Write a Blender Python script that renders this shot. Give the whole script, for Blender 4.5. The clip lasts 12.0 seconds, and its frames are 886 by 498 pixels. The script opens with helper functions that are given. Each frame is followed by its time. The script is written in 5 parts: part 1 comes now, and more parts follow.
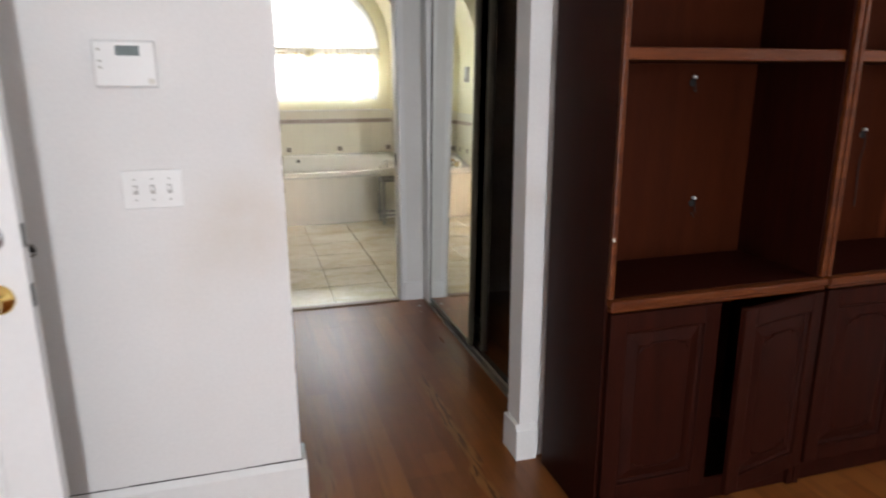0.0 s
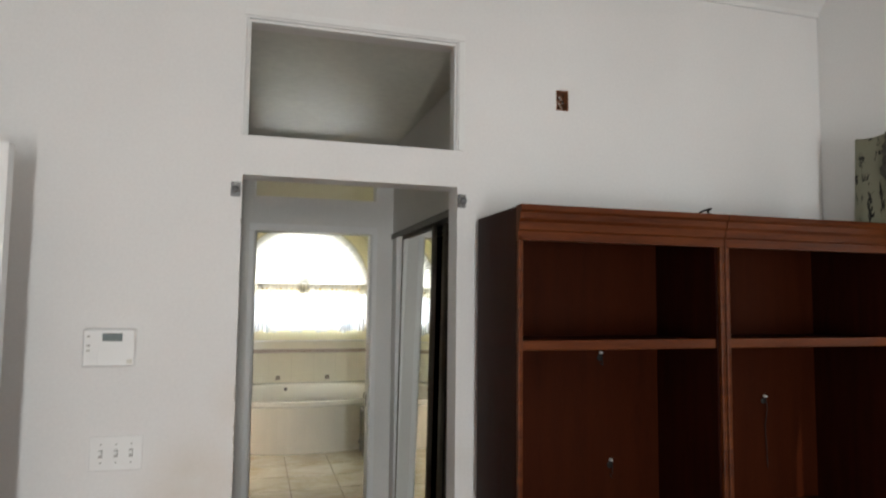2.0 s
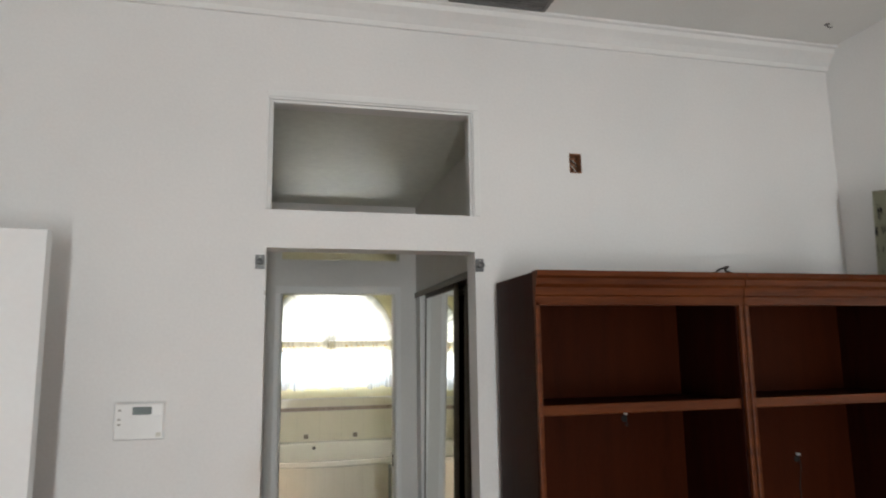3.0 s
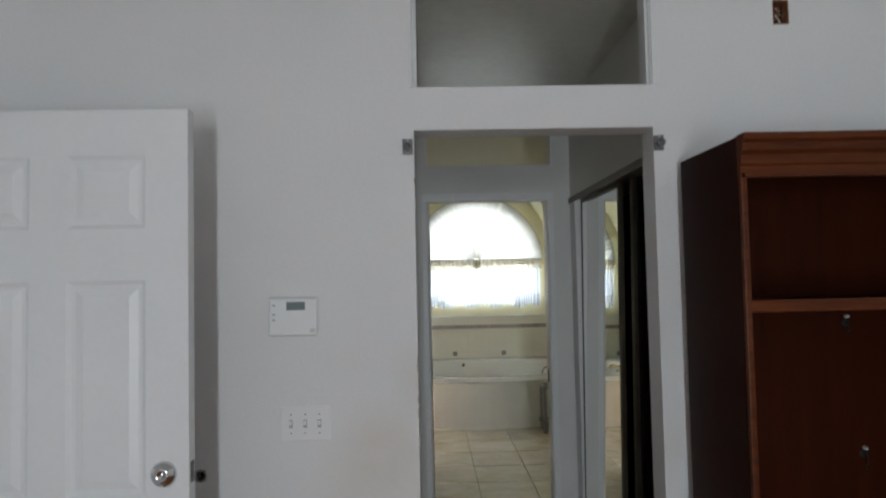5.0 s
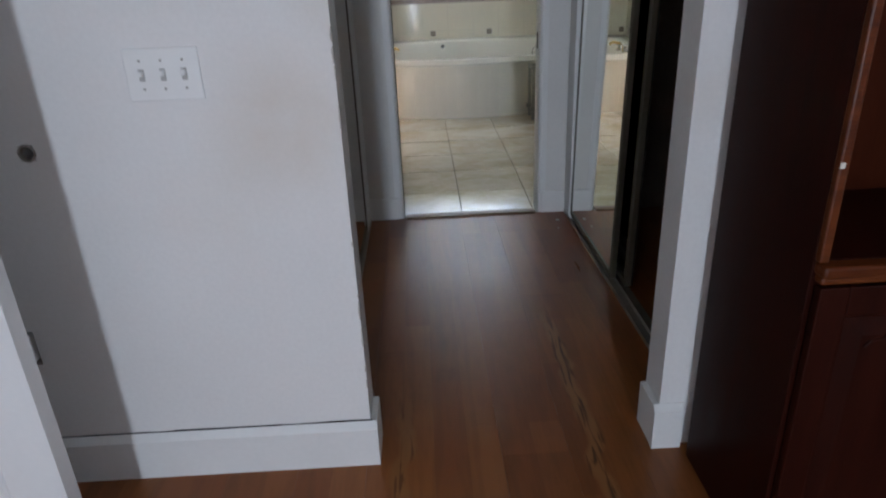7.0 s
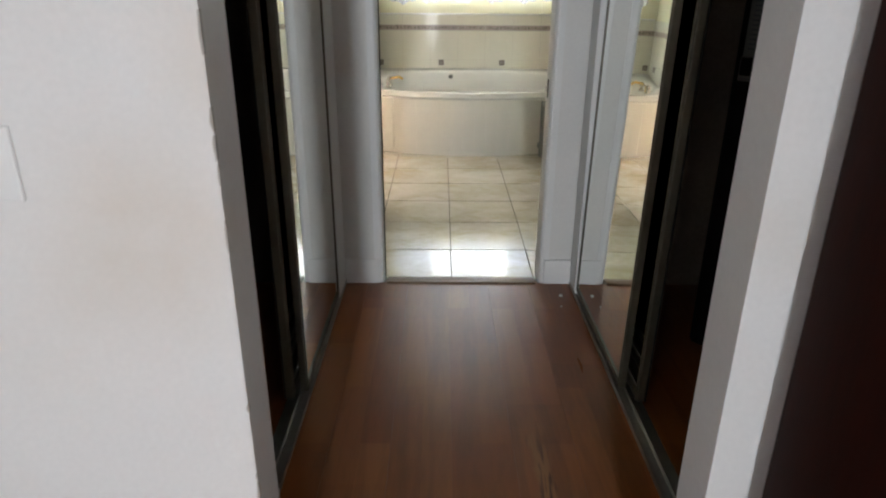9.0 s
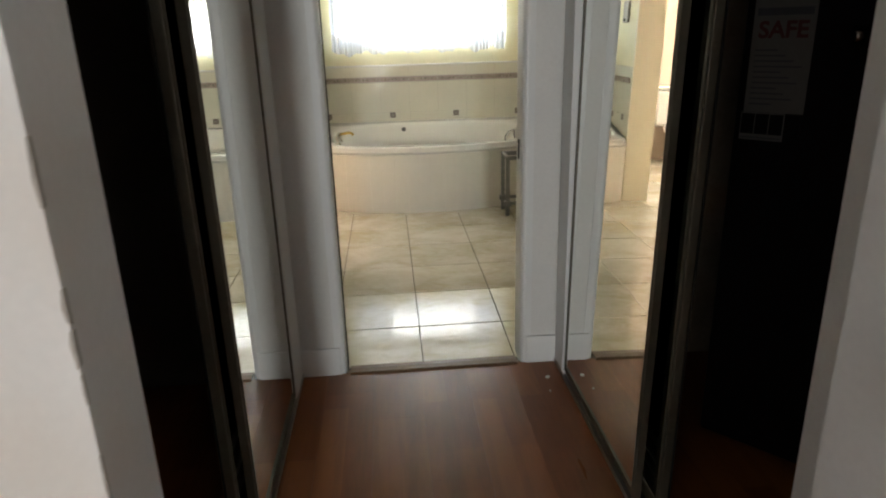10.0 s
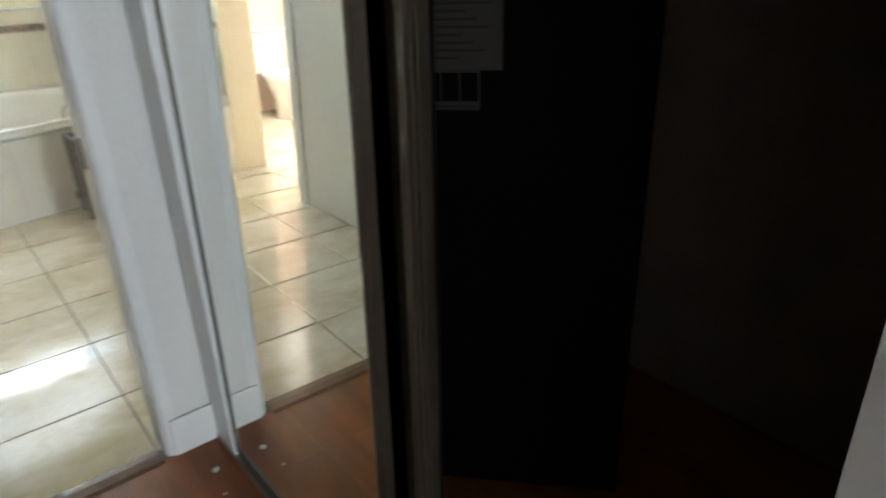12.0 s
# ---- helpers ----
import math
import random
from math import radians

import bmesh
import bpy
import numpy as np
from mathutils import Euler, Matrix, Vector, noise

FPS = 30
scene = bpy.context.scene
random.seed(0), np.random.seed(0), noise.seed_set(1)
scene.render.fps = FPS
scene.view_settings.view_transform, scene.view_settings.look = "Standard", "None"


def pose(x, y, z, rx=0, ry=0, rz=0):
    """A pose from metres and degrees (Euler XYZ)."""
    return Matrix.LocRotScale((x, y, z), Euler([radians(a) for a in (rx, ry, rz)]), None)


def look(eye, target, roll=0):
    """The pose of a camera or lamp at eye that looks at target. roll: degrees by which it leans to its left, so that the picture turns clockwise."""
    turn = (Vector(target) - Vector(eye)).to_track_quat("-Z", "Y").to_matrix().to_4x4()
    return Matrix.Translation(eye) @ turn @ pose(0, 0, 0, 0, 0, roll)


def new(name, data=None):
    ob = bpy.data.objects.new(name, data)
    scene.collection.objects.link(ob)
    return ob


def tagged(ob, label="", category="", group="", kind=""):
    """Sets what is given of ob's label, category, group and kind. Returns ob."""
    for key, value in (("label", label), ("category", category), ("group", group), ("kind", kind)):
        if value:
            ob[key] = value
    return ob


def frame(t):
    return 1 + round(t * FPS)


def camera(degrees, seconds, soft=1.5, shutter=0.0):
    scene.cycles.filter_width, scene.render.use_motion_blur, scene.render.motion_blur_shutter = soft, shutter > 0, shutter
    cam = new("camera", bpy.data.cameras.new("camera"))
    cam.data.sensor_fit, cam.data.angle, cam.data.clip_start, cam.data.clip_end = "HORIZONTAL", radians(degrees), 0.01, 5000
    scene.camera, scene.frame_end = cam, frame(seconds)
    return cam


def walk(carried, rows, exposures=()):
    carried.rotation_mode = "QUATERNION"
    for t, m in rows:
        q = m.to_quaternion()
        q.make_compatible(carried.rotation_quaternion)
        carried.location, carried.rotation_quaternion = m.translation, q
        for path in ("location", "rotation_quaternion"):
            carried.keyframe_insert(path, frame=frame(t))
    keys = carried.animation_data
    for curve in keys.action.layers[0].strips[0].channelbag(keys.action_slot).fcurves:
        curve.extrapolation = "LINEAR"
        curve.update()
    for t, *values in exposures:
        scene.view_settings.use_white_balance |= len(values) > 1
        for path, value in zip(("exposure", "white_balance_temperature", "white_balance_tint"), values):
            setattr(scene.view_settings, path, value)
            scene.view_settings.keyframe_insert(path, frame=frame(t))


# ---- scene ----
cam = camera(68.5, 12.0, soft=2.0, shutter=0.4)
PATH = [
    (0, (-0.101, -2.037, 1.385), (0.454, -0.18, 0.893), -0.2),
    (0.5, (-0.082, -2.242, 1.435), (0.265, -0.313, 1.038), 0.0),
    (1, (-0.019, -2.357, 1.517), (0.373, -0.409, 1.285), 0.1),
    (1.5, (0.04, -2.385, 1.578), (0.481, -0.435, 1.568), 1.8),
    (2, (0.055, -2.414, 1.618), (0.607, -0.497, 1.766), 0.6),
    (2.5, (0.067, -2.444, 1.661), (0.637, -0.543, 1.905), -0.9),
    (2.7, (0.068, -2.474, 1.677), (0.608, -0.567, 1.951), -1.1),
    (4.3, (0.097, -2.436, 1.679), (0.197, -0.465, 2.0), 0.3),
    (4.5, (0.073, -2.372, 1.642), (0.132, -0.386, 1.872), -0.3),
    (5, (0.036, -2.155, 1.558), (0.086, -0.158, 1.645), -1.2),
    (5.5, (0.09, -1.974, 1.475), (0.125, 0.025, 1.444), -1.0),
    (6, (0.178, -1.756, 1.431), (0.183, 0.239, 1.294), -0.6),
    (6.5, (0.188, -1.605, 1.334), (0.222, 0.329, 0.823), -2.2),
    (6.7, (0.187, -1.546, 1.305), (0.226, 0.338, 0.628), -2.6),
    (8.3, (0.206, -1.213, 1.248), (0.293, 0.562, 0.329), -0.9),
    (8.5, (0.235, -1.141, 1.261), (0.295, 0.679, 0.434), -1.5),
    (9, (0.323, -0.923, 1.334), (0.333, 0.932, 0.587), 0.4),
    (9.5, (0.334, -0.743, 1.376), (0.415, 1.139, 0.704), -0.6),
    (10, (0.285, -0.542, 1.375), (0.432, 1.349, 0.74), -1.6),
    (10.5, (0.354, -0.35, 1.357), (0.584, 1.521, 0.689), -1.2),
    (11, (0.428, -0.142, 1.347), (0.821, 1.68, 0.621), -0.4),
    (11.5, (0.41, 0.076, 1.361), (1.212, 1.735, 0.584), -2.7),
    (12, (0.491, 0.247, 1.343), (1.642, 1.659, 0.517), -1.8),
]
EXPOSURES = [(0.0, 0.25, 6900, 15), (0.5, 0.0, 6800, 15), (1.0, -0.22, 7000, 14), (2.0, -0.2, 7200, 10), (2.5, -0.2, 7250, 10), (4.5, -0.65, 6500, 8), (5.0, -0.78, 6500, 8),
             (5.5, -0.9, 6400, 8), (6.0, -0.95, 6300, 8), (6.5, -0.75, 6000, 13), (8.5, 0.18, 6350, 11), (9.0, 0.1, 6700, 11), (9.5, 0.0, 6850, 9), (10.0, -0.12, 7250, 10),
             (10.5, 0.05, 7000, 12), (11.0, -0.08, 6550, 9), (12.0, 0.6, 6400, 7)]
walk(cam, [(t, look(eye, target, roll)) for t, eye, target, roll in PATH], EXPOSURES)

# ---- light ----
world = bpy.data.worlds.new("sky")
scene.world = world
world.use_nodes = True
wn = world.node_tree.nodes
sky = wn.new("ShaderNodeTexSky")
sky.sky_type = "NISHITA"
sky.sun_disc = False
sky.sun_elevation = radians(48)
sky.sun_rotation = radians(200)
wn["Background"].inputs["Strength"].default_value = 0.12
world.node_tree.links.new(sky.outputs[0], wn["Background"].inputs["Color"])

sun = new("sun", bpy.data.lights.new("sun", "SUN"))
sun.data.energy, sun.data.angle, sun.data.color = 2.0, radians(0.6), (1.0, 0.95, 0.88)
sun.matrix_world = look((3, -2, 10), (0.6, 9, 0))


def window_lamp(name, eye, target, sx, sz, watts, colour):
    """The sky's light in a window's opening."""
    lamp = new(name, bpy.data.lights.new(name, "AREA"))
    lamp.data.shape, lamp.data.size, lamp.data.size_y = "RECTANGLE", sx, sz
    lamp.data.energy, lamp.data.color = watts, colour
    lamp.matrix_world = look(eye, target)
    return lamp


window_lamp("rear_door_light", (0.10, -5.92, 1.05), (0.10, 0, 1.05), 0.24, 1.95, 137, (0.83, 0.92, 1.0))
window_lamp("bath_window_light", (0.56, 6.3, 2.3), (0.56, 0, 0.9), 3.0, 2.4, 1500, (0.97, 1.0, 0.98))
window_lamp("side_window_light", (2.66, -1.35, 2.0), (0, -1.35, 1.6), 1.2, 1.2, 8, (0.88, 0.95, 1.0))
# last one: added lamp in an unseen opening, brightens toilet room and bath
window_lamp("toilet_fill_light", (-1.72, 5.2, 1.7), (0, 5.2, 1.2), 0.5, 0.6, 24, (1.0, 0.985, 0.96))


# ---- materials ----
def mat(name, colour, rough=0.6, metal=0.0, vary=0.12, scale=3.0, fine=40.0, bump=0.02, stretch=(1, 1, 1), spec=0.5,
        second=None, random_each=0.0, coat=0.0, coat_rough=0.12):
    """A surface with variation at two scales, a fine relief, and if asked a shade of its own for each piece."""
    m = bpy.data.materials.new(name)
    m.use_nodes = True
    n, k = m.node_tree.nodes, m.node_tree.links
    b = n["Principled BSDF"]
    geo, mp = n.new("ShaderNodeNewGeometry"), n.new("ShaderNodeMapping")
    mp.inputs["Scale"].default_value = stretch
    k.new(geo.outputs["Position"], mp.inputs["Vector"])
    big, small = n.new("ShaderNodeTexNoise"), n.new("ShaderNodeTexNoise")
    for tex, s, d in ((big, scale, 4), (small, fine, 3)):
        tex.inputs["Scale"].default_value, tex.inputs["Detail"].default_value = s, d
        k.new(mp.outputs[0], tex.inputs["Vector"])
    add = n.new("ShaderNodeMath")
    add.operation = "MULTIPLY_ADD"
    k.new(small.outputs["Fac"], add.inputs[0])
    add.inputs[1].default_value = 0.5
    k.new(big.outputs["Fac"], add.inputs[2])
    last = add
    if random_each:
        info, more = n.new("ShaderNodeObjectInfo"), n.new("ShaderNodeMath")
        more.operation, more.inputs[1].default_value = "MULTIPLY_ADD", random_each
        k.new(info.outputs["Random"], more.inputs[0])
        k.new(add.outputs[0], more.inputs[2])
        last = more
    ramp = n.new("ShaderNodeValToRGB")
    c2 = second or tuple(c * (1 - 2 * vary) for c in colour)
    ramp.color_ramp.elements[0].color, ramp.color_ramp.elements[1].color = (*c2, 1), (*colour, 1)
    ramp.color_ramp.elements[0].position, ramp.color_ramp.elements[1].position = 0.45, 1.0 + random_each * 0.7
    k.new(last.outputs[0], ramp.inputs["Fac"])
    k.new(ramp.outputs["Color"], b.inputs["Base Color"])
    rr = n.new("ShaderNodeMapRange")
    rr.inputs["To Min"].default_value, rr.inputs["To Max"].default_value = max(rough - 0.06, 0.02), min(rough + 0.08, 1)
    k.new(big.outputs["Fac"], rr.inputs["Value"])
    k.new(rr.outputs[0], b.inputs["Roughness"])
    b.inputs["Metallic"].default_value = metal
    b.inputs["Specular IOR Level"].default_value = spec
    b.inputs["Coat Weight"].default_value = coat
    b.inputs["Coat Roughness"].default_value = coat_rough
    if bump:
        bp = n.new("ShaderNodeBump")
        bp.inputs["Strength"].default_value, bp.inputs["Distance"].default_value = 0.5, bump * 0.1
        k.new(small.outputs["Fac"], bp.inputs["Height"])
        k.new(bp.outputs[0], b.inputs["Normal"])
    return m


WALL = mat("white_wall_paint", (0.80, 0.79, 0.78), 0.62, vary=0.055, scale=1.1, fine=90, bump=0.007)
TRIM = mat("white_trim_paint", (0.80, 0.80, 0.79), 0.38, vary=0.04, scale=2.5, fine=60, bump=0.006)
DOORPAINT = mat("white_door_paint", (0.80, 0.80, 0.80), 0.35, vary=0.03, scale=2, fine=60, bump=0.006)
CEIL = mat("ceiling_paint", (0.78, 0.78, 0.76), 0.8, vary=0.04, scale=2, fine=120, bump=0.03)
HALL = mat("grey_white_hall_paint", (0.76, 0.75, 0.725), 0.5, vary=0.06, scale=1.6, fine=80, bump=0.012)
CREAM = mat("pale_cream_paint", (0.82, 0.78, 0.62), 0.6, vary=0.03, scale=1.5, fine=80, bump=0.01)
YELLOW = mat("pale_yellow_paint", (0.80, 0.76, 0.54), 0.6, vary=0.03, scale=1.5, fine=80, bump=0.01)
PEACH = mat("pale_peach_paint", (0.82, 0.69, 0.59), 0.6, vary=0.04, scale=1.5, fine=80, bump=0.01)
# closet interiors: the deep shade in them is put into the wall colour
SHADEDWALL = mat("shade_coloured_closet_wall", (0.34, 0.27, 0.22), 0.8, vary=0.2, scale=3, fine=60, bump=0.02)
DEEPSHADEWALL = mat("deep_shade_closet_wall", (0.075, 0.058, 0.046), 0.8, vary=0.2, scale=3, fine=60, bump=0.02)
HALLCEIL = mat("glossy_hall_ceiling_paint", (0.74, 0.75, 0.68), 0.36, vary=0.12, scale=1.6, fine=30, bump=0.006, spec=0.35)
PLANK = mat("laminate_plank", (0.285, 0.094, 0.024), 0.29, spec=0.36, vary=0.2, scale=2.2, fine=18, bump=0, stretch=(4, 0.5, 1),
            second=(0.165, 0.056, 0.0135), random_each=0.32)
# printed strips on the laminate: blocks of slightly different tone
pn, pk = PLANK.node_tree.nodes, PLANK.node_tree.links
turn_xy, strips, tone = pn.new("ShaderNodeMapping"), pn.new("ShaderNodeTexBrick"), pn.new("ShaderNodeMix")
turn_xy.inputs["Rotation"].default_value = (0, 0, radians(90))
turn_xy.inputs["Location"].default_value = (0.13, 0.02, 0)
pk.new(next(n for n in pn if n.type == "NEW_GEOMETRY").outputs["Position"], turn_xy.inputs["Vector"])
pk.new(turn_xy.outputs[0], strips.inputs["Vector"])
strips.inputs["Color1"].default_value, strips.inputs["Color2"].default_value = (1.0, 1.03, 1.0, 1), (0.60, 0.45, 0.38, 1)
strips.inputs["Mortar"].default_value = (0.62, 0.58, 0.55, 1)
for key, value in (("Scale", 1.0), ("Mortar Size", 0.0006), ("Bias", -0.15), ("Brick Width", 0.62), ("Row Height", 0.096)):
    strips.inputs[key].default_value = value
tone.data_type, tone.blend_type = "RGBA", "MULTIPLY"
tone.inputs[0].default_value = 0.68
pk.new(next(n for n in pn if n.type == "VALTORGB").outputs["Color"], tone.inputs[6])
pk.new(strips.outputs["Color"], tone.inputs[7])
squash, flame, figure, shade = pn.new("ShaderNodeMapping"), pn.new("ShaderNodeTexWave"), pn.new("ShaderNodeMapRange"), pn.new("ShaderNodeMix")
squash.inputs["Scale"].default_value = (1.0, 0.11, 1.0)
pk.new(next(n for n in pn if n.type == "NEW_GEOMETRY").outputs["Position"], squash.inputs["Vector"])
pk.new(squash.outputs[0], flame.inputs["Vector"])
for key, value in (("Scale", 2.6), ("Distortion", 9.0), ("Detail", 3.0), ("Detail Scale", 1.6)):
    flame.inputs[key].default_value = value
for key, value in (("From Min", 0.74), ("From Max", 0.96), ("To Min", 0.0), ("To Max", 0.22)):
    figure.inputs[key].default_value = value
pk.new(flame.outputs["Fac"], figure.inputs["Value"])
shade.data_type, shade.blend_type = "RGBA", "MIX"
pk.new(figure.outputs[0], shade.inputs[0])
pk.new(tone.outputs[2], shade.inputs[6])
shade.inputs[7].default_value = (0.115, 0.038, 0.010, 1)
# heartwood streaks printed on two of the planks: pale wavering bands with fine dark lines in them
plank_at = next(n for n in pn if n.type == "NEW_GEOMETRY").outputs["Position"]
grain_run, lines, line_tone = pn.new("ShaderNodeMapping"), pn.new("ShaderNodeTexNoise"), pn.new("ShaderNodeValToRGB")
grain_run.inputs["Scale"].default_value = (1.0, 0.09, 1.0)
pk.new(plank_at, grain_run.inputs["Vector"])
pk.new(grain_run.outputs[0], lines.inputs["Vector"])
lines.inputs["Scale"].default_value, lines.inputs["Detail"].default_value, lines.inputs["Distortion"].default_value = 62.0, 2, 0.6
pk.new(lines.outputs["Fac"], line_tone.inputs[0])
line_tone.color_ramp.elements[0].position, line_tone.color_ramp.elements[1].position = 0.40, 0.50
line_tone.color_ramp.elements[0].color, line_tone.color_ramp.elements[1].color = (0.055, 0.018, 0.006, 1), (0.30, 0.135, 0.045, 1)
sway_run, sway = pn.new("ShaderNodeMapping"), pn.new("ShaderNodeTexNoise")
sway_run.inputs["Scale"].default_value = (0.0, 5.0, 0.0)
pk.new(plank_at, sway_run.inputs["Vector"])
pk.new(sway_run.outputs[0], sway.inputs["Vector"])
sway.inputs["Scale"].default_value, sway.inputs["Detail"].default_value = 1.0, 2


def plank_math(kind, a, b):
    node = pn.new("ShaderNodeMath")
    node.operation = kind
    for socket, value in zip(node.inputs, (a, b)):
        if isinstance(value, (int, float)):
            socket.default_value = value
        else:
            pk.new(value, socket)
    return node.outputs[0]


def plank_fade(value, low, high, top):
    node = pn.new("ShaderNodeMapRange")
    node.interpolation_type = "SMOOTHSTEP"
    for key, number in (("From Min", low), ("From Max", high), ("To Min", top), ("To Max", 0.0)):
        node.inputs[key].default_value = number
    pk.new(value, node.inputs["Value"])
    return node.outputs[0]


axes = pn.new("ShaderNodeSeparateXYZ")
pk.new(plank_at, axes.inputs[0])
plank_colour = shade.outputs[2]
for streak_x, streak_end, strength in ((0.635, 0.95, 0.8), (0.085, 0.42, 0.55)):
    wander = plank_math("MULTIPLY", sway.outputs["Fac"], 0.11)
    across = plank_math("ABSOLUTE", plank_math("SUBTRACT", plank_math("ADD", axes.outputs["X"], wander), streak_x + 0.055), 0.0)
    cover = plank_math("MULTIPLY", plank_fade(across, 0.012, 0.034, strength), plank_fade(axes.outputs["Y"], streak_end - 0.35, streak_end, 1.0))
    streak = pn.new("ShaderNodeMix")
    streak.data_type = "RGBA"
    pk.new(cover, streak.inputs[0])
    pk.new(plank_colour, streak.inputs[6])
    pk.new(line_tone.outputs["Color"], streak.inputs[7])
    plank_colour = streak.outputs[2]
pk.new(plank_colour, pn["Principled BSDF"].inputs["Base Color"])
FLOORTILE = mat("cream_stone_tile", (0.76, 0.72, 0.62), 0.11, vary=0.1, scale=3.0, fine=14, bump=0.002, stretch=(0.9, 1.25, 1),
                second=(0.55, 0.49, 0.33), random_each=0.12, coat=0.7, coat_rough=0.02)
for node in FLOORTILE.node_tree.nodes:
    if node.type == "TEX_NOISE":
        node.inputs["Distortion"].default_value, node.inputs["Detail"].default_value = 1.1, 7
    if node.type == "VALTORGB":
        node.color_ramp.elements[0].position, node.color_ramp.elements[1].position = 0.55, 1.0
GROUT = mat("dark_grout", (0.10, 0.085, 0.07), 0.9, vary=0.2, scale=8, fine=80)
PALEGROUT = mat("pale_grout", (0.66, 0.64, 0.55), 0.9, vary=0.1, scale=8, fine=80)
WALLTILE = mat("glazed_cream_wall_tile", (0.80, 0.785, 0.68), 0.01, vary=0.03, scale=3, fine=30, bump=0.001, random_each=0.05, spec=0.07)
BAND = mat("patterned_border_tile", (0.55, 0.46, 0.40), 0.3, vary=0.3, scale=70, fine=160, second=(0.20, 0.15, 0.14))
MOTIF = mat("pale_motif_tile", (0.40, 0.35, 0.30), 0.3, vary=0.2, scale=70, fine=160)
INSET = mat("dark_inset_tile", (0.32, 0.28, 0.23), 0.3, vary=0.3, scale=80, fine=200, second=(0.14, 0.12, 0.10))
TUB = mat("white_acrylic", (0.84, 0.84, 0.80), 0.12, vary=0.02, scale=2, fine=20, bump=0)
APRON = mat("cream_apron_tile", (0.84, 0.82, 0.75), 0.32, vary=0.03, scale=3, fine=30, bump=0.001, random_each=0.02)
# bookcase carcass: shade on sides, shelves and doors is put into this dark colour
MAHOG = mat("shaded_mahogany_veneer", (0.028, 0.0056, 0.0030), 0.46, vary=0.2, scale=3.5, fine=26, bump=0.003, stretch=(9, 9, 0.8),
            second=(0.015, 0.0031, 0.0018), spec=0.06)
# mouldings: same wood made lighter, with the light on edges put into the colour
MAHOGH = mat("highlit_mahogany_moulding", (0.132, 0.034, 0.0078), 0.36, vary=0.2, scale=3.5, fine=26, bump=0.003, stretch=(0.8, 9, 9),
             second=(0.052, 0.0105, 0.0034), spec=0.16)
# back panel, its colour darkened for the shade inside the bookcase
BACKP = mat("shaded_back_panel", (0.050, 0.0104, 0.0036), 0.52, vary=0.15, scale=2.5, fine=24, stretch=(7, 7, 0.8), bump=0.003,
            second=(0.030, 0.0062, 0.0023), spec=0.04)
BRONZE = mat("dark_bronze_frame", (0.15, 0.135, 0.105), 0.42, metal=0.45, vary=0.15, scale=6, fine=60, bump=0.003)
ALU = mat("grey_aluminium", (0.42, 0.41, 0.38), 0.35, metal=0.85, vary=0.1, scale=8, fine=90, bump=0.003)
CHROME = mat("chrome", (0.70, 0.70, 0.70), 0.12, metal=1.0, vary=0.05, scale=6, fine=60, bump=0)
BRASS = mat("polished_brass", (0.80, 0.57, 0.20), 0.16, metal=1.0, vary=0.08, scale=20, fine=120, bump=0)
GREYMETAL = mat("dull_grey_metal", (0.20, 0.20, 0.20), 0.42, metal=0.6, vary=0.2, scale=20, fine=120)
STANDGREY = mat("weathered_grey_metal", (0.30, 0.31, 0.31), 0.5, metal=0.3, vary=0.2, scale=20, fine=120)
PLASTIC = mat("white_plastic", (0.80, 0.80, 0.79), 0.3, vary=0.02, scale=8, fine=100, bump=0.002)
LCD = mat("grey_screen", (0.17, 0.21, 0.21), 0.2, vary=0.08, scale=30, fine=200, bump=0)
BLACK = mat("black_gap", (0.015, 0.014, 0.013), 0.8, vary=0.2, scale=8, fine=60)
SAFEBLACK = mat("black_textured_enamel", (0.008, 0.006, 0.008), 0.62, vary=0.2, scale=10, fine=300, bump=0.02, spec=0.08)
PAPER = mat("white_paper", (0.66, 0.64, 0.58), 0.7, vary=0.05, scale=6, fine=80, bump=0.004)
REDINK = mat("red_ink", (0.085, 0.018, 0.017), 0.7, vary=0.1, scale=10, fine=80)
INK = mat("dark_ink", (0.06, 0.06, 0.07), 0.7, vary=0.1, scale=10, fine=80)
COPPER = mat("bare_wood_and_copper", (0.45, 0.17, 0.07), 0.6, vary=0.35, scale=60, fine=150, second=(0.05, 0.03, 0.02))
FABRIC = mat("cream_script_print_fabric", (0.40, 0.39, 0.29), 0.9, vary=0.1, scale=17, fine=60, bump=0.03, stretch=(2.6, 2.6, 0.7), second=(0.02, 0.019, 0.018))
for node in FABRIC.node_tree.nodes:
    if node.type == "VALTORGB":
        node.color_ramp.elements[0].position, node.color_ramp.elements[1].position = 0.645, 0.665
SWAGCLOTH = mat("charcoal_swag_fabric", (0.26, 0.24, 0.20), 0.9, vary=0.3, scale=9, fine=40, bump=0.03, stretch=(2, 2, 6), second=(0.06, 0.055, 0.05))
# white label paper, its colour lowered to stand in for the closet's dimness
SAFEPAPER = mat("shade_dimmed_label_paper", (0.125, 0.122, 0.115), 0.7, vary=0.1, scale=6, fine=80, bump=0.004)
THRESH = mat("brown_threshold_strip", (0.17, 0.085, 0.04), 0.35, vary=0.2, scale=6, fine=50)
CERAMIC = mat("white_ceramic", (0.82, 0.82, 0.80), 0.1, vary=0.02, scale=4, fine=30, bump=0)


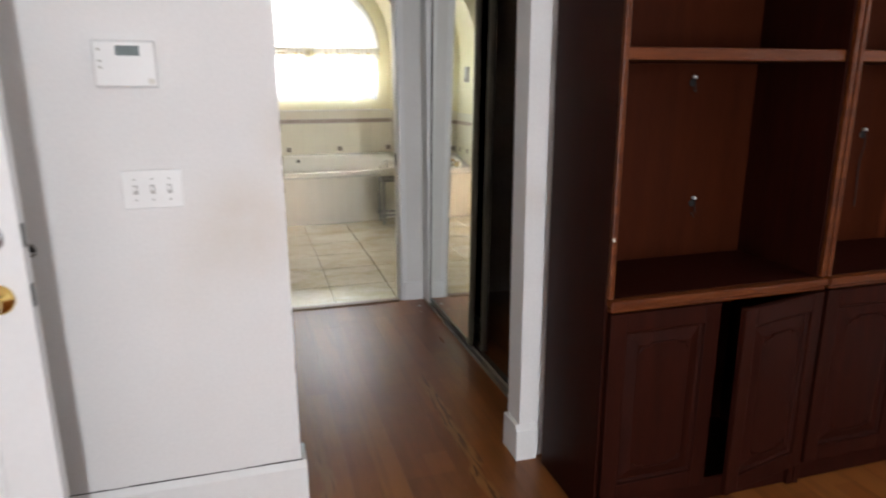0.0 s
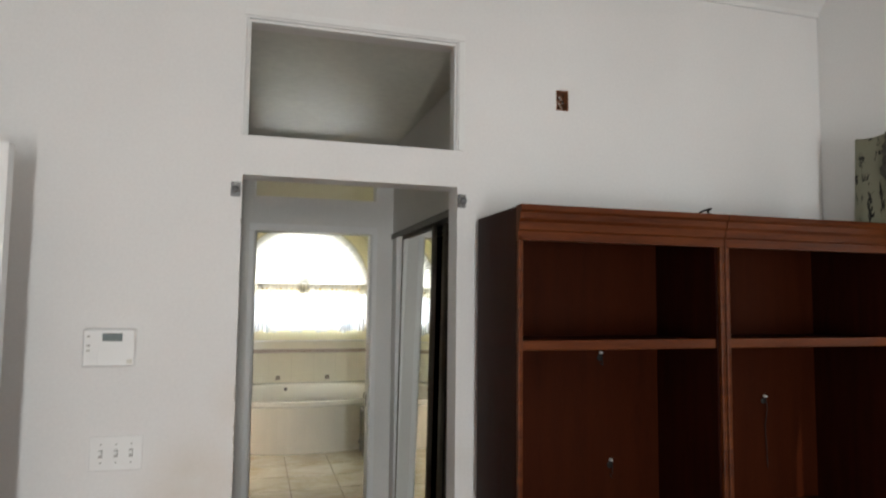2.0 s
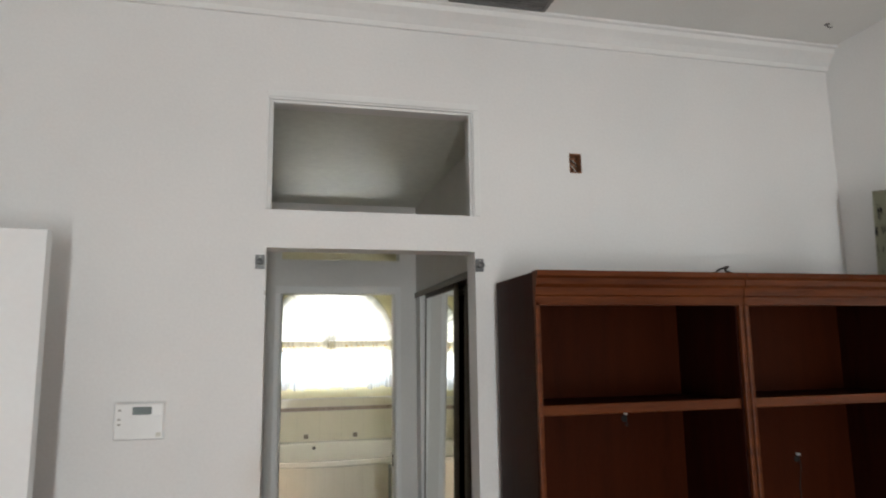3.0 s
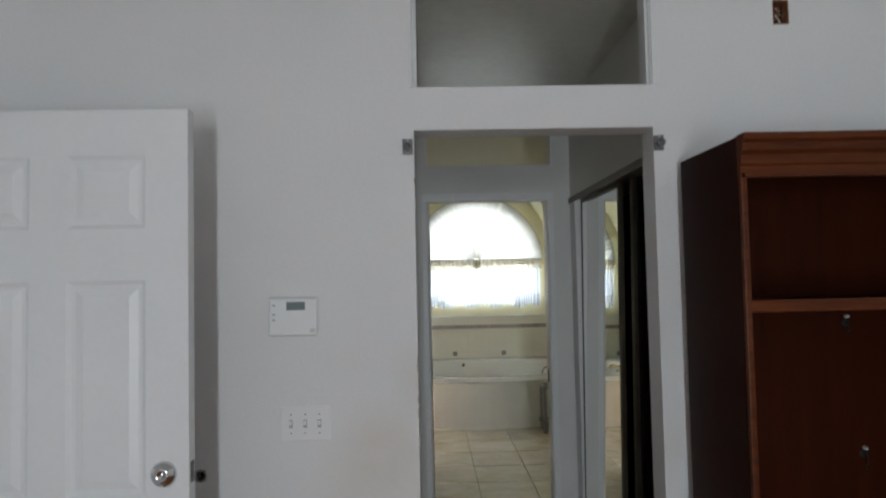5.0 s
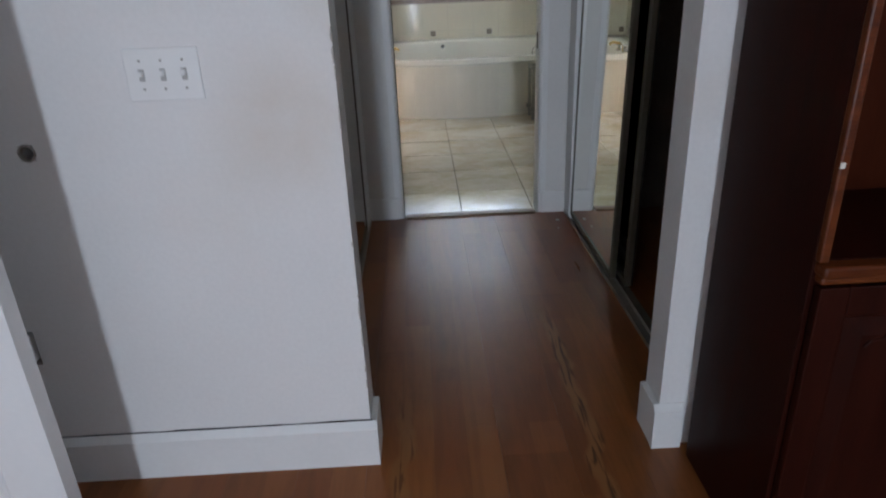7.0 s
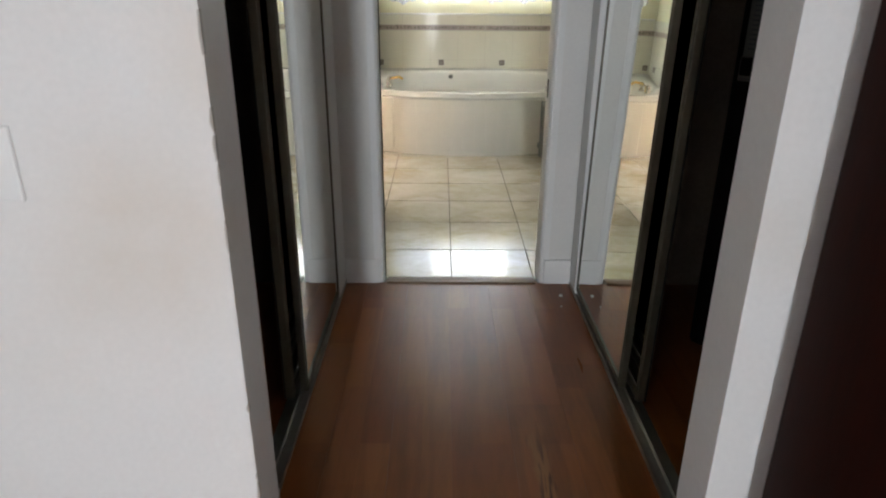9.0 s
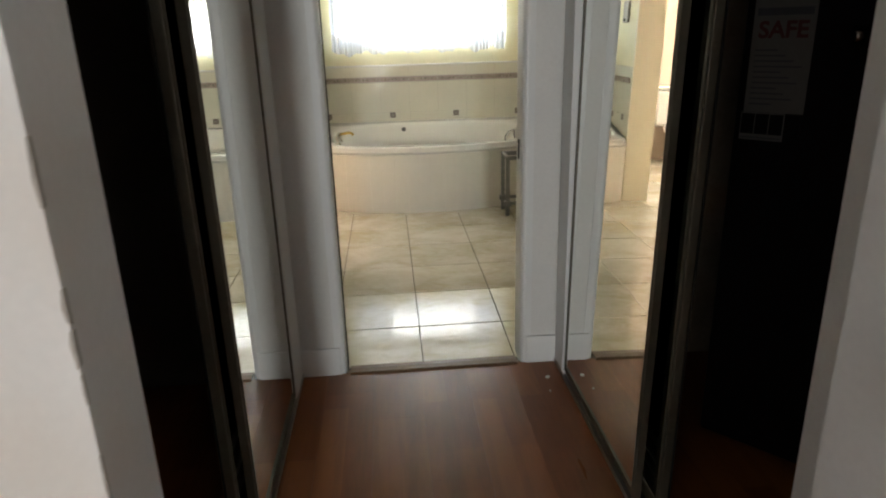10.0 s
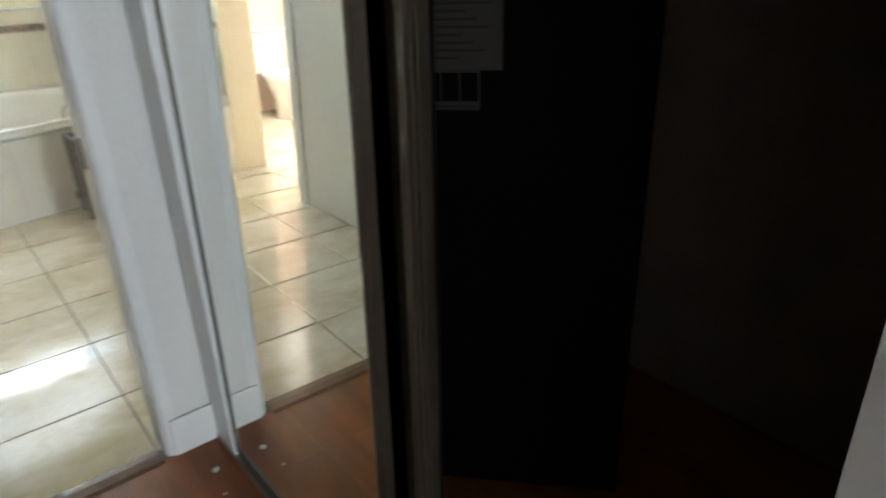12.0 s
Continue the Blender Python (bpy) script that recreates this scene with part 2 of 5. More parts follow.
# the main wall's paint carries tan hand marks beside the doorway
MAINWALL = WALL.copy()
MAINWALL.name = "white_wall_paint_with_hand_marks"
mn, mk = MAINWALL.node_tree.nodes, MAINWALL.node_tree.links
ramp_out = next(n for n in mn if n.type == "VALTORGB").outputs["Color"]
place = next(n for n in mn if n.type == "NEW_GEOMETRY").outputs["Position"]
cloud = mn.new("ShaderNodeTexNoise")
cloud.inputs["Scale"].default_value, cloud.inputs["Detail"].default_value = 7.0, 5
mk.new(place, cloud.inputs["Vector"])
colour_in = ramp_out
for spot, reach, depth in (((-0.12, 0.0, 0.97), 0.26, 0.42), ((0.02, 0.0, 1.25), 0.16, 0.30), ((-0.30, 0.0, 0.80), 0.22, 0.16), ((0.84, 0.0, 1.0), 0.14, 0.18)):
    far, soft_edge, both, blend = mn.new("ShaderNodeVectorMath"), mn.new("ShaderNodeMapRange"), mn.new("ShaderNodeMath"), mn.new("ShaderNodeMix")
    far.operation, far.inputs[1].default_value = "DISTANCE", spot
    mk.new(place, far.inputs[0])
    soft_edge.interpolation_type = "SMOOTHSTEP"
    for key, value in (("From Min", 0.0), ("From Max", reach), ("To Min", depth * 1.7), ("To Max", 0.0)):
        soft_edge.inputs[key].default_value = value
    mk.new(far.outputs["Value"], soft_edge.inputs["Value"])
    both.operation = "MULTIPLY"
    mk.new(soft_edge.outputs[0], both.inputs[0])
    mk.new(cloud.outputs["Fac"], both.inputs[1])
    blend.data_type = "RGBA"
    mk.new(both.outputs[0], blend.inputs[0])
    mk.new(colour_in, blend.inputs[6])
    blend.inputs[7].default_value = (0.58, 0.47, 0.35, 1)
    colour_in = blend.outputs[2]
mk.new(colour_in, mn["Principled BSDF"].inputs["Base Color"])


def plain(name, colour, rough, metal=0.0):
    m = bpy.data.materials.new(name)
    m.use_nodes = True
    b = m.node_tree.nodes["Principled BSDF"]
    b.inputs["Base Color"].default_value = (*colour, 1)
    b.inputs["Roughness"].default_value, b.inputs["Metallic"].default_value = rough, metal
    return m


MIRROR = plain("mirror", (0.88, 0.90, 0.87), 0.01, 1.0)

GLASS = plain("clear_glass", (1, 1, 1), 0.0)
GLASS.node_tree.nodes["Principled BSDF"].inputs["Transmission Weight"].default_value = 1.0

# sheer curtain: part of the light goes straight through, the rest is spread by the threads
def voile(name, colour, thin, thick, front=0.5):
    m = bpy.data.materials.new(name)
    m.use_nodes = True
    n, k = m.node_tree.nodes, m.node_tree.links
    n.remove(n["Principled BSDF"])
    clear, spread, face = n.new("ShaderNodeBsdfTransparent"), n.new("ShaderNodeBsdfTranslucent"), n.new("ShaderNodeBsdfDiffuse")
    weave, wr = n.new("ShaderNodeTexNoise"), n.new("ShaderNodeMapRange")
    weave.inputs["Scale"].default_value = 30
    for node in (spread, face):
        node.inputs["Color"].default_value = (*colour, 1)
    m1, m2 = n.new("ShaderNodeMixShader"), n.new("ShaderNodeMixShader")
    wr.inputs["To Min"].default_value, wr.inputs["To Max"].default_value = thin, thick
    k.new(weave.outputs["Fac"], wr.inputs["Value"])
    m1.inputs[0].default_value = front
    k.new(spread.outputs[0], m1.inputs[1])
    k.new(face.outputs[0], m1.inputs[2])
    k.new(wr.outputs[0], m2.inputs[0])
    k.new(clear.outputs[0], m2.inputs[1])
    k.new(m1.outputs[0], m2.inputs[2])
    k.new(m2.outputs[0], n["Material Output"].inputs["Surface"])
    return m


SHEER = voile("white_sheer_voile", (0.80, 0.86, 0.94), 0.9, 0.985, 0.72)
SIDESHEER = voile("bunched_white_voile", (0.76, 0.83, 0.94), 0.955, 1.0, 0.925)
FANVOILE = voile("thin_white_voile", (0.80, 0.83, 0.86), 0.98, 1.0, 0.942)
PLEAT = voile("doubled_voile", (0.55, 0.55, 0.52), 0.97, 1.0, 0.94)
HEM = voile("ruffled_voile_hem", (0.90, 0.93, 0.97), 0.50, 0.85, 0.82)
GATHER = voile("gathered_cream_voile", (0.54, 0.525, 0.46), 0.97, 1.0, 0.88)
ROSETTE = voile("bunched_cream_voile", (0.78, 0.75, 0.66), 0.97, 1.0, 0.35)

# bright day beyond the bathroom window
DAY = bpy.data.materials.new("bright_sky_backdrop")
DAY.use_nodes = True
dn = DAY.node_tree.nodes
dn.remove(dn["Principled BSDF"])
em = dn.new("ShaderNodeEmission")
em.inputs["Color"].default_value, em.inputs["Strength"].default_value = (0.97, 1.0, 1.0, 1), 2.6
DAY.node_tree.links.new(em.outputs[0], dn["Material Output"].inputs["Surface"])


# ---- mesh helpers ----
def box(bm, x0, x1, y0, y1, z0, z1, bevel=0.0):
    """Adds a box to bm, its edges rounded by bevel."""
    r = bmesh.ops.create_cube(bm, size=1)
    vs = r["verts"]
    for v in vs:
        v.co = Vector((x0 + (v.co.x + 0.5) * (x1 - x0), y0 + (v.co.y + 0.5) * (y1 - y0), z0 + (v.co.z + 0.5) * (z1 - z0)))
    if bevel:
        es = list({e for v in vs for e in v.link_edges})
        bmesh.ops.bevel(bm, geom=es, offset=bevel, segments=2, affect="EDGES", profile=0.5)
    return bm


def boxes(*rows, bevel=0.0):
    bm = bmesh.new()
    for row in rows:
        box(bm, *row, bevel=bevel)
    return bm


def lathe(profile, n=24, axis="z", at=(0, 0, 0)):
    """A turned body: profile of (radius, height) along the axis."""
    bm = bmesh.new()
    rings = []
    for r, h in profile:
        ring = []
        for i in range(n):
            a = 2 * math.pi * i / n
            p = (r * math.cos(a), r * math.sin(a), h)
            p = p if axis == "z" else (p[0], -p[2], p[1]) if axis == "-y" else (p[2], p[0], p[1])
            ring.append(bm.verts.new((p[0] + at[0], p[1] + at[1], p[2] + at[2])))
        rings.append(ring)
    for a, b in zip(rings, rings[1:]):
        for i in range(n):
            bm.faces.new((a[i], a[(i + 1) % n], b[(i + 1) % n], b[i]))
    bm.faces.new(rings[0][::-1])
    bm.faces.new(rings[-1])
    bmesh.ops.recalc_face_normals(bm, faces=bm.faces)
    return bm


def tube(points, radius, n=10):
    """A round bar along points."""
    bm = bmesh.new()
    pts = [Vector(p) for p in points]
    rings = []
    for i, p in enumerate(pts):
        d = (pts[min(i + 1, len(pts) - 1)] - pts[max(i - 1, 0)]).normalized()
        side = d.cross(Vector((0, 0, 1)) if abs(d.z) < 0.9 else Vector((1, 0, 0))).normalized()
        up = side.cross(d)
        rings.append([bm.verts.new(p + radius * (math.cos(2 * math.pi * j / n) * side + math.sin(2 * math.pi * j / n) * up)) for j in range(n)])
    for a, b in zip(rings, rings[1:]):
        for j in range(n):
            bm.faces.new((a[j], a[(j + 1) % n], b[(j + 1) % n], b[j]))
    bm.faces.new(rings[0][::-1])
    bm.faces.new(rings[-1])
    bmesh.ops.recalc_face_normals(bm, faces=bm.faces)
    return bm


def extrude_outline(outline, depth, axis="y"):
    """A slab from a closed outline of (a, b): a along x and b up, its thickness from 0 to depth along y (or outline in yz, along x)."""
    bm = bmesh.new()
    put = (lambda a, b, d: (a, d, b)) if axis == "y" else (lambda a, b, d: (d, a, b)) if axis == "x" else (lambda a, b, d: (a, b, d))
    f = [bm.verts.new(put(a, b, 0)) for a, b in outline]
    g = [bm.verts.new(put(a, b, depth)) for a, b in outline]
    bm.faces.new(f)
    bm.faces.new(g[::-1])
    for i in range(len(f)):
        j = (i + 1) % len(f)
        bm.faces.new((f[i], g[i], g[j], f[j]))
    bmesh.ops.recalc_face_normals(bm, faces=bm.faces)
    return bm


def link(name, bm, material, smooth=False):
    me = bpy.data.meshes.new(name)
    bm.to_mesh(me)
    bm.free()
    me.materials.append(material)
    if smooth:
        for p in me.polygons:
            p.use_smooth = True
    return new(name, me)


def part(name, bm, material, parent, label="", smooth=False):
    ob = link(name, bm, material, smooth)
    ob.parent = parent
    return tagged(ob, label) if label else ob


def thing(name, x, y, z, label, category, group="", turn=0.0):
    ob = new(name)
    ob.empty_display_size = 0.05
    ob.location, ob.rotation_euler = (x, y, z), (0, 0, radians(turn))
    return tagged(ob, label, category, group)


def structure(name, bm, material, label="", category=""):
    return tagged(link(name, bm, material), label, category, kind="structure")


def arch(cx, z0, zs, rx, rz, n=28):
    """Outline of an arched opening from its sill z0: up to the spring zs, and half an ellipse over it."""
    pts = [(cx - rx, z0)]
    pts += [(cx - rx * math.cos(math.pi * i / n), zs + rz * math.sin(math.pi * i / n)) for i in range(n + 1)]
    return pts + [(cx + rx, z0)]


def wall_with_arch(x0, x1, z0, z1, y0, y1, outline):
    """A wall along x with an arched opening through it."""
    bm = bmesh.new()
    left, right = outline[0][0], outline[-1][0]
    zb = outline[0][1]
    box(bm, x0, left, y0, y1, z0, z1)
    box(bm, right, x1, y0, y1, z0, z1)
    if zb > z0 + 0.001:
        box(bm, left, right, y0, y1, z0, zb)
    curve = outline[1:-1]
    for (a, b), (c, d) in zip(curve, curve[1:]):
        vs = [bm.verts.new(p) for p in ((a, y0, b), (c, y0, d), (c, y0, z1), (a, y0, z1), (a, y1, b), (c, y1, d), (c, y1, z1), (a, y1, z1))]
        for q in ((0, 1, 2, 3), (7, 6, 5, 4), (0, 4, 5, 1), (3, 2, 6, 7)):
            bm.faces.new([vs[i] for i in q])
    bmesh.ops.recalc_face_normals(bm, faces=bm.faces)
    return bm


def grid_wall(x0, x1, z0, z1, y0, y1, holes):
    """A wall along x as one closed mesh, with rectangular openings (xa, xb, za, zb) through it."""
    xs = sorted({x0, x1, *(q for h in holes for q in h[:2])})
    zs = sorted({z0, z1, *(q for h in holes for q in h[2:])})
    full = {(i, k) for i in range(len(xs) - 1) for k in range(len(zs) - 1)
            if not any(a - 1e-6 < (xs[i] + xs[i + 1]) / 2 < b and c - 1e-6 < (zs[k] + zs[k + 1]) / 2 < d for a, b, c, d in holes)}
    bm = bmesh.new()
    made = {}

    def vert(i, k, y):
        if (i, k, y) not in made:
            made[i, k, y] = bm.verts.new((xs[i], y, zs[k]))
        return made[i, k, y]
    for i, k in full:
        for y in (y0, y1):
            bm.faces.new([vert(i + a, k + b, y) for a, b in ((0, 0), (1, 0), (1, 1), (0, 1))])
        for di, dk, ends in ((-1, 0, ((0, 0), (0, 1))), (1, 0, ((1, 0), (1, 1))), (0, -1, ((0, 0), (1, 0))), (0, 1, ((0, 1), (1, 1)))):
            if (i + di, k + dk) not in full:
                (a, b), (c, d) = ends
                bm.faces.new((vert(i + a, k + b, y0), vert(i + c, k + d, y0), vert(i + c, k + d, y1), vert(i + a, k + b, y1)))
    bmesh.ops.recalc_face_normals(bm, faces=bm.faces)
    return bm


# ---- the bedroom's shell ----
XL, XR, YB, ZC = -1.37, 2.60, -6.0, 3.07      # left, right, back, ceiling
OX, OZ = 0.806, 2.05                          # the hall opening's width and height
N0, N1 = 2.195, 2.632                          # the opening above it
T = 0.115                                     # wall thickness
HX0, HX1 = -0.1325, 0.955                       # the hall's closet fronts
HY = 1.955                                    # the hall's end wall
HC = 2.65                                     # the hall's ceiling

main = grid_wall(XL - 0.1, XR + 0.1, 0, ZC, 0, T, ((-0.90, -0.83, 0.375, 0.475), (-0.729, -0.695, 0.914, 0.950), (0.0, OX, 0, OZ), (0.0, OX, N0, N1),
                                                   (1.232, 1.288, 2.396, 2.482)))
structure("wall_main", main, MAINWALL, "white painted drywall with an open doorway and chipped edges", "wall")
structure("wall_left", boxes((XL - 0.1, XL, YB, 0, 0, ZC)), WALL, "plain white painted bedroom wall", "wall")
# right wall, with a window behind the valance
WY0, WY1, WZ0, WZ1 = -1.95, -0.445, 0.95, 2.655
structure("wall_right", boxes((XR, XR + 0.14, YB, WY0, 0, ZC), (XR, XR + 0.14, WY1, 0, 0, ZC), (XR, XR + 0.14, WY0, WY1, 0, WZ0),
                              (XR, XR + 0.14, WY0, WY1, WZ1, ZC)), WALL, "white painted bedroom wall with a window", "wall")
# rear wall, with a narrow glass door
structure("wall_rear", boxes((XL, -0.22, YB - 0.14, YB, 0, ZC), (0.42, XR, YB - 0.14, YB, 0, ZC), (-0.22, 0.42, YB - 0.14, YB, 2.12, ZC)), WALL,
          "plain white bedroom wall with a narrow glass door", "wall")
structure("ceiling", boxes((XL - 0.1, XR + 0.14, YB - 0.14, T, ZC, ZC + 0.12)), CEIL, "flat white painted bedroom ceiling", "ceiling")

crown_outline = [(0, ZC - 0.105), (-0.012, ZC - 0.105), (-0.016, ZC - 0.085), (-0.035, ZC - 0.06), (-0.06, ZC - 0.035), (-0.066, ZC - 0.015),
                 (-0.08, ZC - 0.012), (-0.08, ZC - 0.001), (0, ZC - 0.001)]
crown = extrude_outline(crown_outline, XR - XL, "x")
for v in crown.verts:
    v.co.x += XL
structure("crown_trim", crown, TRIM, "white crown moulding along the top of the wall", "moulding")

# baseboards, and the dark crack over the left one
def baseboard(name, x0, x1, h=0.142):
    bm = extrude_outline([(0, 0), (-0.019, 0), (-0.019, h - 0.02), (-0.008, h - 0.006), (-0.004, h), (0, h)], x1 - x0, "x")
    for v in bm.verts:
        v.co.x += x0
    return structure(name, bm, TRIM, "white painted wooden baseboard, gapping at its top", "baseboard")


baseboard("baseboard", XL, 0.018)
baseboard("baseboard_right", OX - 0.018, 0.870)
structure("baseboard_return_left", boxes((-0.001, 0.018, 0.001, T, 0, 0.138), bevel=0.003), TRIM, "white baseboard return in the doorway", "baseboard")
structure("baseboard_return_right", boxes((OX - 0.018, OX + 0.001, 0.001, T, 0, 0.138), bevel=0.003), TRIM, "white baseboard return in the doorway", "baseboard")
crack = bmesh.new()
x = XL + 0.3
while x < 0.0:
    w = random.uniform(0.03, 0.09)
    box(crack, x, min(x + w, 0.005), -0.0035, -0.0005, 0.142, 0.142 + random.uniform(0.0008, 0.0035))
    x += w
structure("baseboard_gap", crack, BLACK, "dark crack above the baseboard", "gap")

# chips along the doorway's left edge and over its head
rng = random.Random(4)
chips = bmesh.new()
z = 0.25
while z < 1.95:
    h = rng.uniform(0.012, 0.06)
    if rng.random() < 0.65:
        d = rng.uniform(0.0008, 0.0028)
        ring = [(-d * 1.3, -0.0014), (0.0014, -0.0014), (0.0014, d * 1.6), (-d * 0.4, d * 0.3)]
        lo = [chips.verts.new((px * 0.4 if k in (0, 3) else px, py, z + rng.uniform(-0.003, 0.003))) for k, (px, py) in enumerate(ring)]
        md = [chips.verts.new((px, py - (d * 0.5 if k == 1 else 0), z + h * rng.uniform(0.35, 0.65))) for k, (px, py) in enumerate(ring)]
        hi = [chips.verts.new((px * 0.3 if k in (0, 3) else px, py, z + h)) for k, (px, py) in enumerate(ring)]
        for p, q in ((lo, md), (md, hi)):
            for k in range(4):
                chips.faces.new((p[k], p[(k + 1) % 4], q[(k + 1) % 4], q[k]))
        chips.faces.new(lo[::-1])
        chips.faces.new(hi)
    z += h + rng.uniform(0.005, 0.07)
bmesh.ops.recalc_face_normals(chips, faces=chips.faces)
structure("chipped_edge", chips, mat("bare_plaster", (0.50, 0.46, 0.41), 0.9, vary=0.2, scale=20, fine=90),
          "bare chipped plaster on the doorway's edge", "chip")

# trim inside the upper opening: top and two sides
tr = bmesh.new()
for row in ((-0.010, -0.001, -0.007, -0.0005, N0, N1 + 0.004), (0.001, 0.006, -0.006, 0.030, N0, N1 - 0.002), (OX - 0.006, OX - 0.001, -0.006, 0.030, N0, N1 - 0.002), (OX + 0.001, OX + 0.026, -0.007, -0.0005, N0, N1 + 0.004),
            (0.006, OX - 0.006, -0.006, 0.030, N1 - 0.004, N1 - 0.001), (-0.010, OX + 0.026, -0.007, -0.0005, N1 + 0.005, N1 + 0.030),
            (0.006, 0.014, 0.006, 0.035, N0, N1 - 0.004), (OX - 0.014, OX - 0.006, 0.006, 0.035, N0, N1 - 0.004),
            (0.014, OX - 0.014, 0.006, 0.035, N1 - 0.014, N1 - 0.004)):
    box(tr, *row, bevel=0.0015)
structure("trim_upper_opening", tr, TRIM, "thin white trim lining the opening above the doorway", "trim")

# ---- windows of the bedroom ----
def casement(name, x, y, z, w, h, turn):
    """A white window with two sashes; its origin is the middle of its sill, facing -y when turn is 0."""
    win = thing(name, x, y, z, "white framed bedroom window with two clear panes", "window", turn=turn)
    win["kind"] = "structure"
    part("window_frame", boxes((-w / 2, -w / 2 + 0.05, 0.02, 0.09, 0, h), (w / 2 - 0.05, w / 2, 0.02, 0.09, 0, h), (-w / 2 + 0.05, w / 2 - 0.05, 0.02, 0.09, 0, 0.05),
                               (-w / 2 + 0.05, w / 2 - 0.05, 0.02, 0.09, h - 0.05, h), (-0.03, 0.03, 0.02, 0.09, 0.05, h - 0.05), bevel=0.004), TRIM, win)
    part("window_sill", boxes((-w / 2 - 0.03, w / 2 + 0.03, -0.04, 0.02, -0.025, 0.0), bevel=0.004), TRIM, win)
    for s in (-1, 1):
        p = part("pane", boxes((min(s * 0.03, s * (w / 2 - 0.05)), max(s * 0.03, s * (w / 2 - 0.05)), 0.05, 0.056, 0.05, h - 0.05)), GLASS, win)
        p.visible_shadow = False
    return win


casement("window_rear", 0.10, YB, 0.026, 0.64, 2.09, 180)
casement("window_right", XR, (WY0 + WY1) / 2, WZ0, WY1 - WY0, WZ1 - WZ0, -90)

# ---- hall ----
structure("wall_hall_left", boxes((HX0 - 0.09, HX0, T, HY, 2.045, HC)), HALL, "grey-white wall above the mirrored closet doors", "wall")
structure("wall_hall_right", boxes((HX1, HX1 + 0.09, T, HY, 2.045, HC)), HALL, "grey-white wall above the mirrored closet doors", "wall")
TX0, TX1, TZ0, TZ1 = 0.036, 0.846, 2.266, 2.572   # transom
DX0, DX1, DZ = 0.056, 0.80, 2.038              # bathroom doorway
E1 = HY + 0.125
structure("wall_hall_end", grid_wall(-0.9, 2.4, 0, ZC, HY, E1, ((DX0 - 0.03, DX1 + 0.03, 0, DZ), (TX0, TX1, TZ0, TZ1))),
          HALL, "grey-white end wall with the bathroom doorway and an open transom", "wall")
structure("ceiling_hall", boxes((HX0 - 0.09, HX1 + 0.09, T, HY, HC, HC + 0.1)), HALLCEIL, "glossy grey-white hall ceiling", "ceiling")
for name, a, b in (("baseboard_hall_left", HX0 + 0.002, DX0 - 0.024), ("baseboard_hall_right", DX1 + 0.024, HX1 - 0.002)):
    structure(name, boxes((a, b, HY - 0.014, HY - 0.0045, 0, 0.125), bevel=0.003), TRIM, "short white baseboard beside the bathroom doorway", "baseboard")
# jamb lining of the bathroom doorway, with the pocket door's slot
def bullnose(edge, s, z1, r=0.022, lap=0.046):
    """A jamb post whose two corners on the doorway's side are rounded; s is the way from its edge into the wall."""
    ya, yb = HY - 0.004, E1 + 0.004
    turn = [radians(9 * i) for i in range(11)]
    pts = [(edge + s * lap, ya)] + [(edge + s * r * (1 - math.sin(a)), ya + r * (1 - math.cos(a))) for a in turn]
    pts += [(edge + s * r * (1 - math.cos(a)), yb - r * (1 - math.sin(a))) for a in turn] + [(edge + s * lap, yb)]
    return extrude_outline(pts, z1, "z")


structure("trim_bath_jamb_left", bullnose(DX0, -1, DZ), TRIM, "white rounded jamb of the bathroom doorway", "trim")
structure("trim_bath_jamb_right", bullnose(DX1, 1, DZ), TRIM, "white rounded jamb of the bathroom doorway", "trim")
structure("trim_bath_head", boxes((DX0 - 0.046, DX1 + 0.046, HY - 0.004, E1 + 0.004, DZ + 0.0005, DZ + 0.05), bevel=0.003), TRIM, "white head trim of the bathroom doorway", "trim")
structure("trim_pocket_slot", boxes((DX0 + 0.0003, DX0 + 0.002, HY + 0.045, HY + 0.085, 0, DZ - 0.013)), BLACK, "dark slot of the pocket door", "slot")
structure("strike_plate", boxes((DX1 - 0.003, DX1 - 0.0003, HY + 0.05, HY + 0.075, 0.88, 0.96), bevel=0.001), BLACK, "small dark latch plate in the jamb", "latch")
structure("trim_transom", boxes((TX0, TX0 + 0.01, HY - 0.002, E1, TZ0, TZ1), (TX1 - 0.01, TX1, HY - 0.002, E1, TZ0, TZ1)), TRIM, "thin white trim of the transom", "trim")

# closets behind the sliding doors; the right one begins after a short stub of wall
STUB = 0.35
structure("wall_closet_stub", boxes((HX1, HX1 + 0.09, T, STUB, 0, 2.0445), bevel=0.002), WALL, "short white stub of wall beside the closet opening", "wall")
for side, s, face, deep, paint in (("left", -1, HX0, 0.75, DEEPSHADEWALL), ("right", 1, HX1, 1.25, SHADEDWALL)):
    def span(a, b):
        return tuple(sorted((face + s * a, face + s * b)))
    structure("wall_closet_" + side, boxes((*span(deep, deep + 0.05), T, HY, 0, 2.45)), paint, "closet back wall, coloured dark for its shade", "wall")
    structure("ceiling_closet_" + side, boxes((*span(0.09, deep), T + 0.001, HY - 0.001, 2.40, 2.45)), paint, "closet ceiling, coloured dark for its shade", "ceiling")
    structure("wall_closet_near_" + side, boxes((*span(0.13, deep), T + 0.001, T + 0.012, 0, 2.40)), paint, "closet side wall, coloured dark for its shade", "wall")
    structure("wall_closet_far_" + side, boxes((*span(0.06, deep), HY - 0.012, HY - 0.001, 0, 2.40)), paint, "closet side wall, coloured dark for its shade", "wall")


